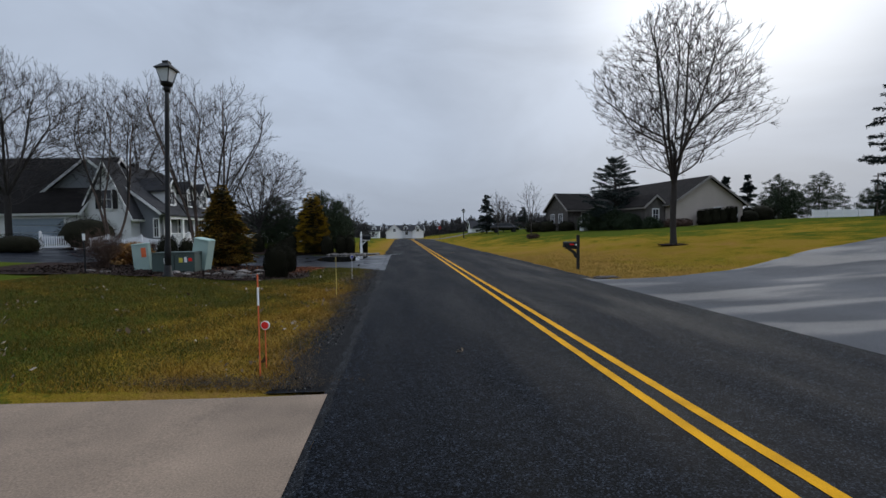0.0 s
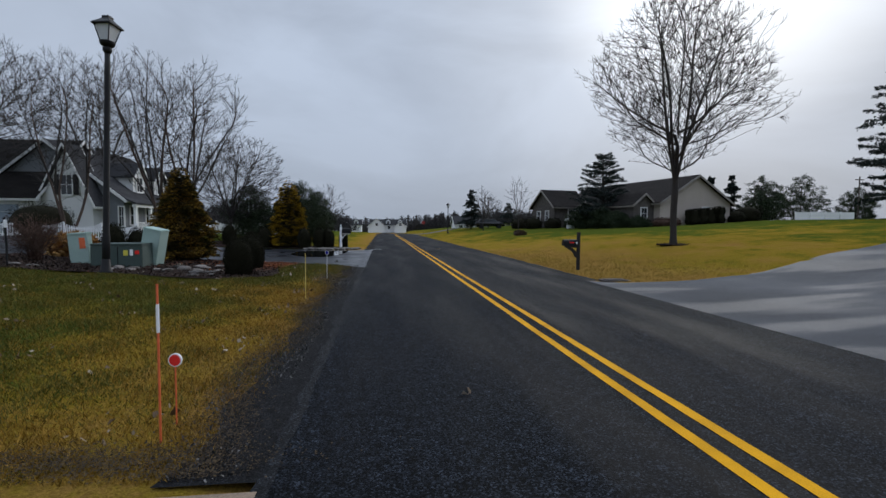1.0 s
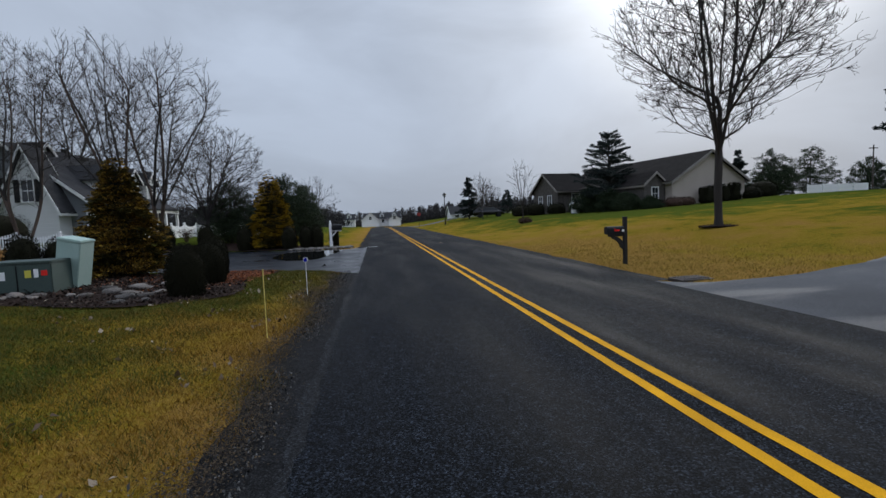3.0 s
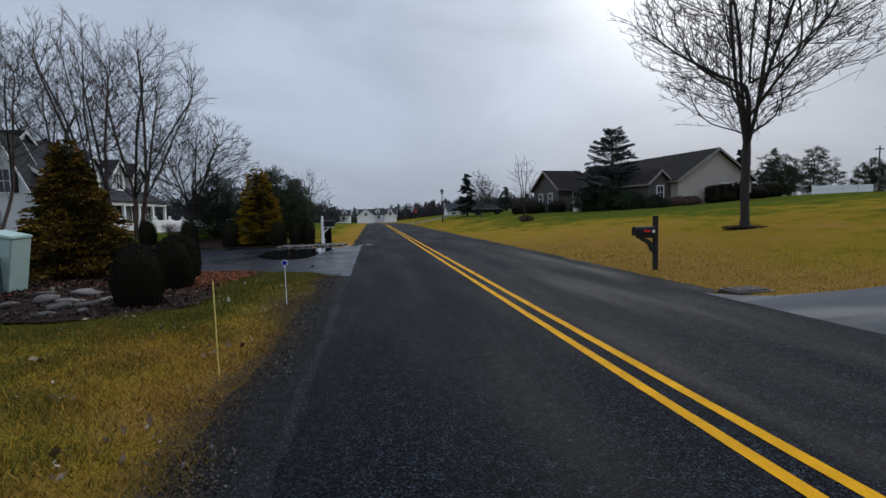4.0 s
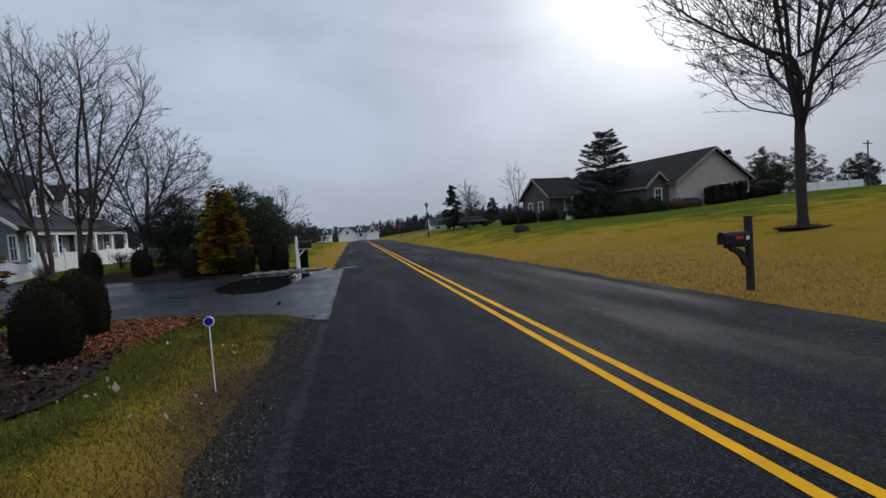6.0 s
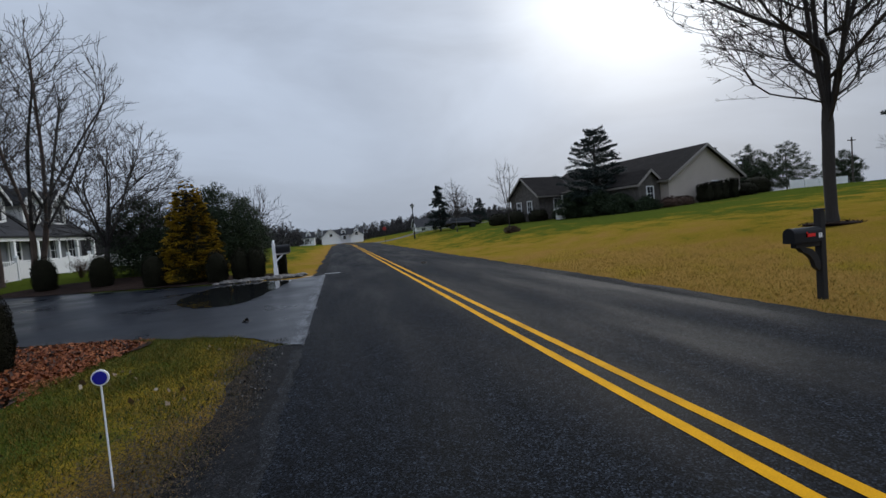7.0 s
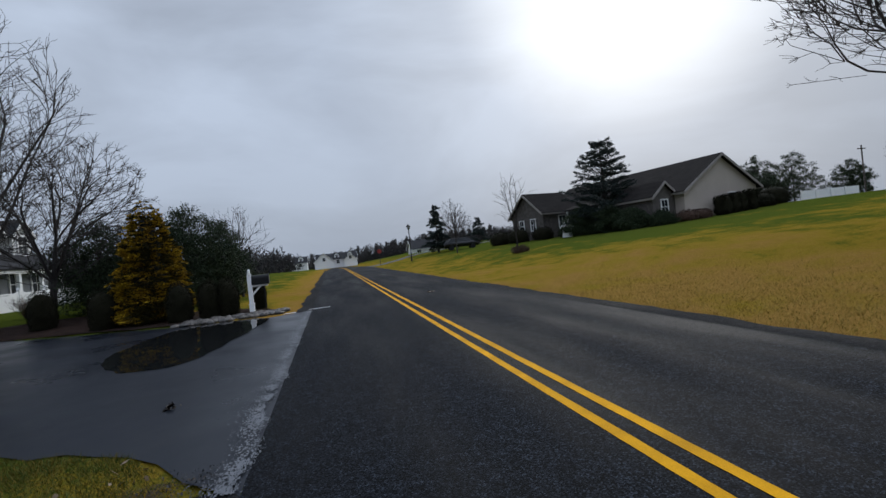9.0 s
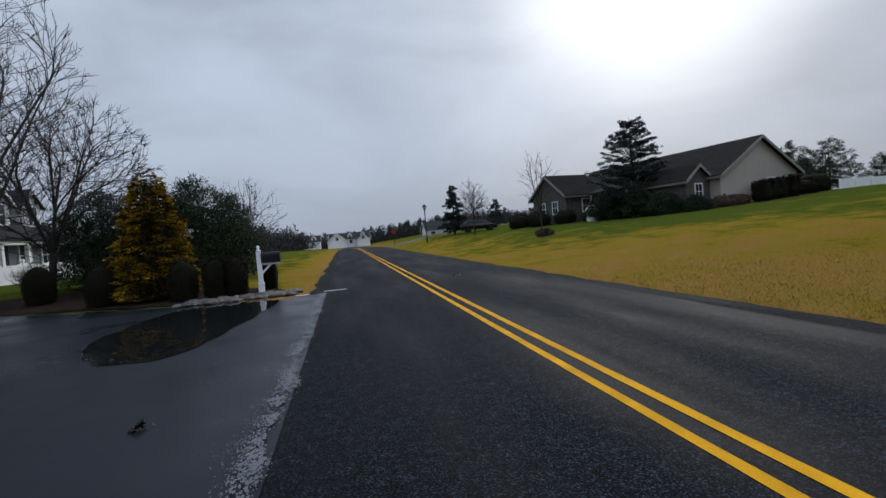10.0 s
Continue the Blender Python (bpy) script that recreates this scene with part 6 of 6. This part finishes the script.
scatter("loose_gravel", PEBBLES, peb, "small loose stones on a gravel shoulder", "gravel", 0.016, 13, 0.5, 0.9)


along = r2.uniform(4.75, 19.4, 40000)
soil = np.concatenate([np.stack([-1.28 + 0.12 * np.sin(along * 1.6) + r2.normal(0, 0.14, 40000), along], -1), in_blob(r2, 9000, -1.6, 15.5, 0.22, 0.7), in_blob(r2, 5000, -1.8, 4.98, 0.5, 0.12)])
scatter("soil_clods", leafy("damp_bare_soil", (0.014, 0.011, 0.009), (0.03, 0.023, 0.017), (0.055, 0.04, 0.026), (0.10, 0.07, 0.035), rough=0.9), soil[soil[:, 1] > 4.72], "damp crumbs of bare soil along the verge", "soil", 0.013, 14, 0.12, 0.9)


# ---- grass ----
def grass(name, x0, x1, y0, y1, n, seed, material, label, keep, h=(0.025, 0.07), width=0.004):
    rng = np.random.default_rng(seed)
    x, y = rng.uniform(x0, x1, n), rng.uniform(y0, y1, n)
    k = keep(x, y, rng)
    x, y = x[k], y[k]
    n = len(x)
    z = under_road(x, y)
    L = rng.uniform(*h, n) * (0.7 + 0.6 * np.abs(np.sin(x * 3.1 + np.sin(y * 2.3)) * np.sin(y * 2.7)))
    a, lean = rng.uniform(0, 2 * math.pi, n), rng.uniform(0.2, 1.3, n)
    b = rng.uniform(0, 2 * math.pi, n)
    base = np.stack([x, y, z - 0.004], -1)
    side = np.stack([np.cos(b), np.sin(b), 0 * b], -1) * width
    tip = base + np.stack([np.cos(a) * lean * L, np.sin(a) * lean * L, L], -1)
    v = np.stack([base - side, base + side, tip], 1).reshape(-1, 3)
    return tagged(raw(name, v, np.arange(3 * n).reshape(-1, 3), material), label, "grass", kind="stuff")


bed_poly = np.array(BED)


def left_verge(x, y, rng):
    near = np.interp(x, [-40, -12, -6, -3.7, -1.9, -0.66], [27.0, 24.0, 21.9, 21.1, 20.3, 18.9])
    edge = -1.14 - 0.28 * smooth01((y - 14.5) / 3.0) - 0.20 * np.sin(y * 1.9 + np.sin(y * 4.3)) + np.abs(rng.normal(0, 0.30, len(x))) - 0.14 + 0.12 * np.sin(x * 9 + 3 * np.sin(y * 5))
    thin = 0.45 + 0.55 * smooth01((np.hypot(x + 1.6, (y - 15.4) * 0.45) - 0.35) / 0.9)
    return (x < edge) & (y > 4.75) & (y < near - 0.05) & ~inside(bed_poly, x, y) & (rng.random(len(x)) < thin)


def straw_here(x, y, rng):
    t = 0.28 + 0.5 * np.sin(x * 0.9 + 2 * np.sin(y * 0.55)) * np.sin(y * 0.8 + 1.3) + 0.3 * np.sin(x * 4.1 + y) * np.sin(y * 3.3 - x)
    return rng.random(len(x)) < t - 0.24 + 0.80 * smooth01((x + 3.6) / 2.2) - 0.75 * smooth01((y - 12.5) / 4.0)


grass("grass_blades", -10, -1.0, 4.7, 21.5, 520000, 301, BLADES, "short winter grass blades, green and yellowing", lambda x, y, r: left_verge(x, y, r) & ~straw_here(x, y, r))
grass("straw_grass", -10, -1.0, 4.7, 21.5, 400000, 302, VERGE, "short straw-coloured winter grass blades", lambda x, y, r: left_verge(x, y, r) & straw_here(x, y, r))


def right_bank(x, y, rng):
    fr = np.interp(x, [5.8, 6.3, 8.5, 11, 16, 26, 45], [14.3, 13.6, 13.5, 13.9, 15.4, 19.5, 27.0])
    fade = smooth01((13 - x) / 6) * smooth01((34 - y) / 16)
    return (x > 6.05 + 0.1 * np.sin(y * 2.1) + rng.normal(0, 0.06, len(x))) & (y > fr + 0.05) & (rng.random(len(x)) < fade)


grass("straw_grass", 5.9, 17, 13.5, 44, 150000, 303, STRAW, "short straw-coloured grass blades on a bank", right_bank, h=(0.03, 0.075), width=0.006)


# ---- far things ----
def parked_car(x, y, turn):
    e = thing("parked_car", pose(x, y, gz(x, y), 0, 0, turn), "black parked car beside a lawn", "car")
    bm = bmesh.new()
    prism(bm, [(-2.3, 0.35), (2.25, 0.35), (2.3, 0.75), (1.5, 0.95), (0.7, 1.5), (-1.5, 1.52), (-2.1, 1.05), (-2.32, 0.95)], "y", -0.88, 0.88)
    bmesh.ops.bevel(bm, geom=bm.edges[:], offset=0.08, segments=2, affect="EDGES")
    part("body", bm, CARPAINT, e, smooth=True)
    for s in (-1, 1):
        bm = bmesh.new()
        prism(bm, [(1.25, 1.0), (0.65, 1.42), (-1.4, 1.44), (-1.85, 1.05)], "y", s * 0.872, s * 0.885)
        part("side_window", bm, GLASS, e)
        for wx in (-1.4, 1.4):
            bm = turned([(0.33, -0.1), (0.34, -0.07), (0.34, 0.07), (0.33, 0.1)], 16)
            bmesh.ops.transform(bm, matrix=pose(wx, s * 0.8, 0.34, 90), verts=bm.verts[:])
            part("wheel", bm, BLACK, e)
    return e


parked_car(16.8, 73.0, -8)
scatter("leaf_clump", leafy("sodden_leaves", (0.006, 0.005, 0.005), (0.02, 0.016, 0.014), rough=0.4), in_blob(r2, 22, -1.95, 21.7, 0.035, 0.025), "small dark clump of wet leaves on a driveway", "leaves", 0.06, 21, 0.5)
scatter("leaf_clump", TANLEAF, in_blob(r2, 5, 0.75, 5.95, 0.02, 0.02), "pale crumpled leaf on the road", "leaves", 0.05, 22, 0.5)
scatter("leaf_clump", TANLEAF, in_blob(r2, 6, 3.72, 32.5, 0.06, 0.05), "pale scrap on the road", "leaves", 0.10, 23, 0.5)

e = thing("stop_sign", pose(7.2, 84.0, gz(7.2, 84)), "red octagonal stop sign on a thin post", "sign")
tubes("post", rod([(0, 0, -0.1), (0, 0, 1.4), (0, 0, 2.5)], 0.035), 6, IRON, e)
bm = bmesh.new()
bmesh.ops.create_cone(bm, cap_ends=True, segments=8, radius1=0.33, radius2=0.33, depth=0.03)
bmesh.ops.transform(bm, matrix=pose(0, -0.06, 2.15, 90, 0, 0) @ pose(0, 0, 0, 0, 0, 22.5), verts=bm.verts[:])
part("plate", bm, DULLRED, e, "faded red octagonal plate")

e = thing("lawn_ornament", pose(23.6, 57.5, gz(23.6, 57.5)), "small white wishing-well ornament on the lawn", "ornament")
for s in (-1, 1):
    part("leg", soft_box(s * 0.42 - 0.05, -0.06, 0.4, s * 0.42 + 0.05, 0.06, 1.1, 0.01, 1), WHITE, e)
    bm = bmesh.new()
    prism(bm, [(s * 0.62, 0.95), (0, 1.5), (0, 1.6), (s * 0.66, 1.0)], "y", -0.4, 0.4)
    part("roof_slope", bm, WHITE, e)
part("well_ring", turned([(0.5, 0), (0.5, 0.42), (0.4, 0.42), (0.4, 0.1)], 14), WHITE, e)


def far_house(x, y, z, w, d, wall_h, peak, label, dormers=2, gables=(), turn=0.0):
    h = thing("far_house", pose(x, y, z, 0, 0, turn), label, "house", "houses at the end of the road")
    gable_block(h, -w / 2, 0, w / 2, d, wall_h, peak, "x", WHITE, SHINGLE, over=0.4)
    for k in range(dormers):
        cx = -w / 2 + w * (k + 0.5) / dormers
        bm = bmesh.new()
        prism(bm, [(cx - 0.9, wall_h), (cx + 0.9, wall_h), (cx + 0.9, wall_h + 1.6), (cx, wall_h + 2.5), (cx - 0.9, wall_h + 1.6)], "y", 0.8, d / 2)
        part("dormer", bm, WHITE, h)
        bm = bmesh.new()
        prism(bm, [(cx - 1.2, wall_h + 1.35), (cx, wall_h + 2.6), (cx + 1.2, wall_h + 1.35), (cx, wall_h + 2.45)], "y", 0.5, d / 2)
        part("dormer_roof", bm, SHINGLE, h)
        window(h, pose(cx, 0.77, wall_h + 0.5), 0.8, 1.0)
    for k in range(int(w / 3)):
        window(h, pose(-w / 2 + 1.6 + k * 3.0, -0.03, 0.9), 1.0, 1.3)
    for cx, half, top in gables:
        gable_block(h, cx - half, -3.0, cx + half, 2.0, wall_h * 0.8, top, "y", WHITE, SHINGLE, over=0.35)
        window(h, pose(cx, -3.03, wall_h * 0.8 + 0.2), 0.9, 1.1)
    return h


far_house(2.2, 190, -0.5, 14.5, 8, 2.5, 4.7, "distant white house with two front gables and dormers", 3, ((-4.6, 3.4, 5.0), (4.8, 2.4, 3.7)))
far_house(-15.5, 198, -0.4, 13, 8, 2.4, 4.6, "distant dark-roofed house with three dormers", 3)
far_house(-31.0, 150, 0.2, 11, 8, 2.6, 4.6, "distant pale house behind trees", 2)
far_house(23.0, 128, gz(23, 128) - 1.6, 6, 7, 2.5, 4.6, "distant grey house past a parked car", 0)

# side road at the stop sign
tagged(outline_sheet("side_road", lambda x: 86.0 + 0.02 * x, lambda x: 91.0 + 0.05 * x, np.arange(5.7, 30, 0.6), APRON, 0.03, 6), "pale wet side road at a junction", "road", kind="structure")

# house at the top of the side driveway
h = thing("hill_house", pose(60.0, 34.0, gz(60, 34), 0, 0, 12), "brown stone house on the hill behind a cedar", "house")
gable_block(h, -7.0, 0, 7, 10, 3.2, 7.2, "x", STONEWALL, SHINGLE_B, board=TANTRIM)
window(h, pose(-4, -0.03, 0.9), 1.0, 1.4)
window(h, pose(-7.03, 5.0, 0.9) @ FACE_W, 1.0, 1.4)
# utility pole past the hill
e = thing("utility_pole", pose(68.2, 60.0, gz(68.2, 60)), "wooden utility pole with a crossarm", "pole")
tubes("pole", rod([(0, 0, -0.2), (0, 0, 3), (0.02, 0, 6.4)], 0.08), 8, BARK, e)
part("crossarm", soft_box(-0.7, -0.06, 5.9, 0.7, 0.06, 6.02, 0.01, 1), BARK, e)
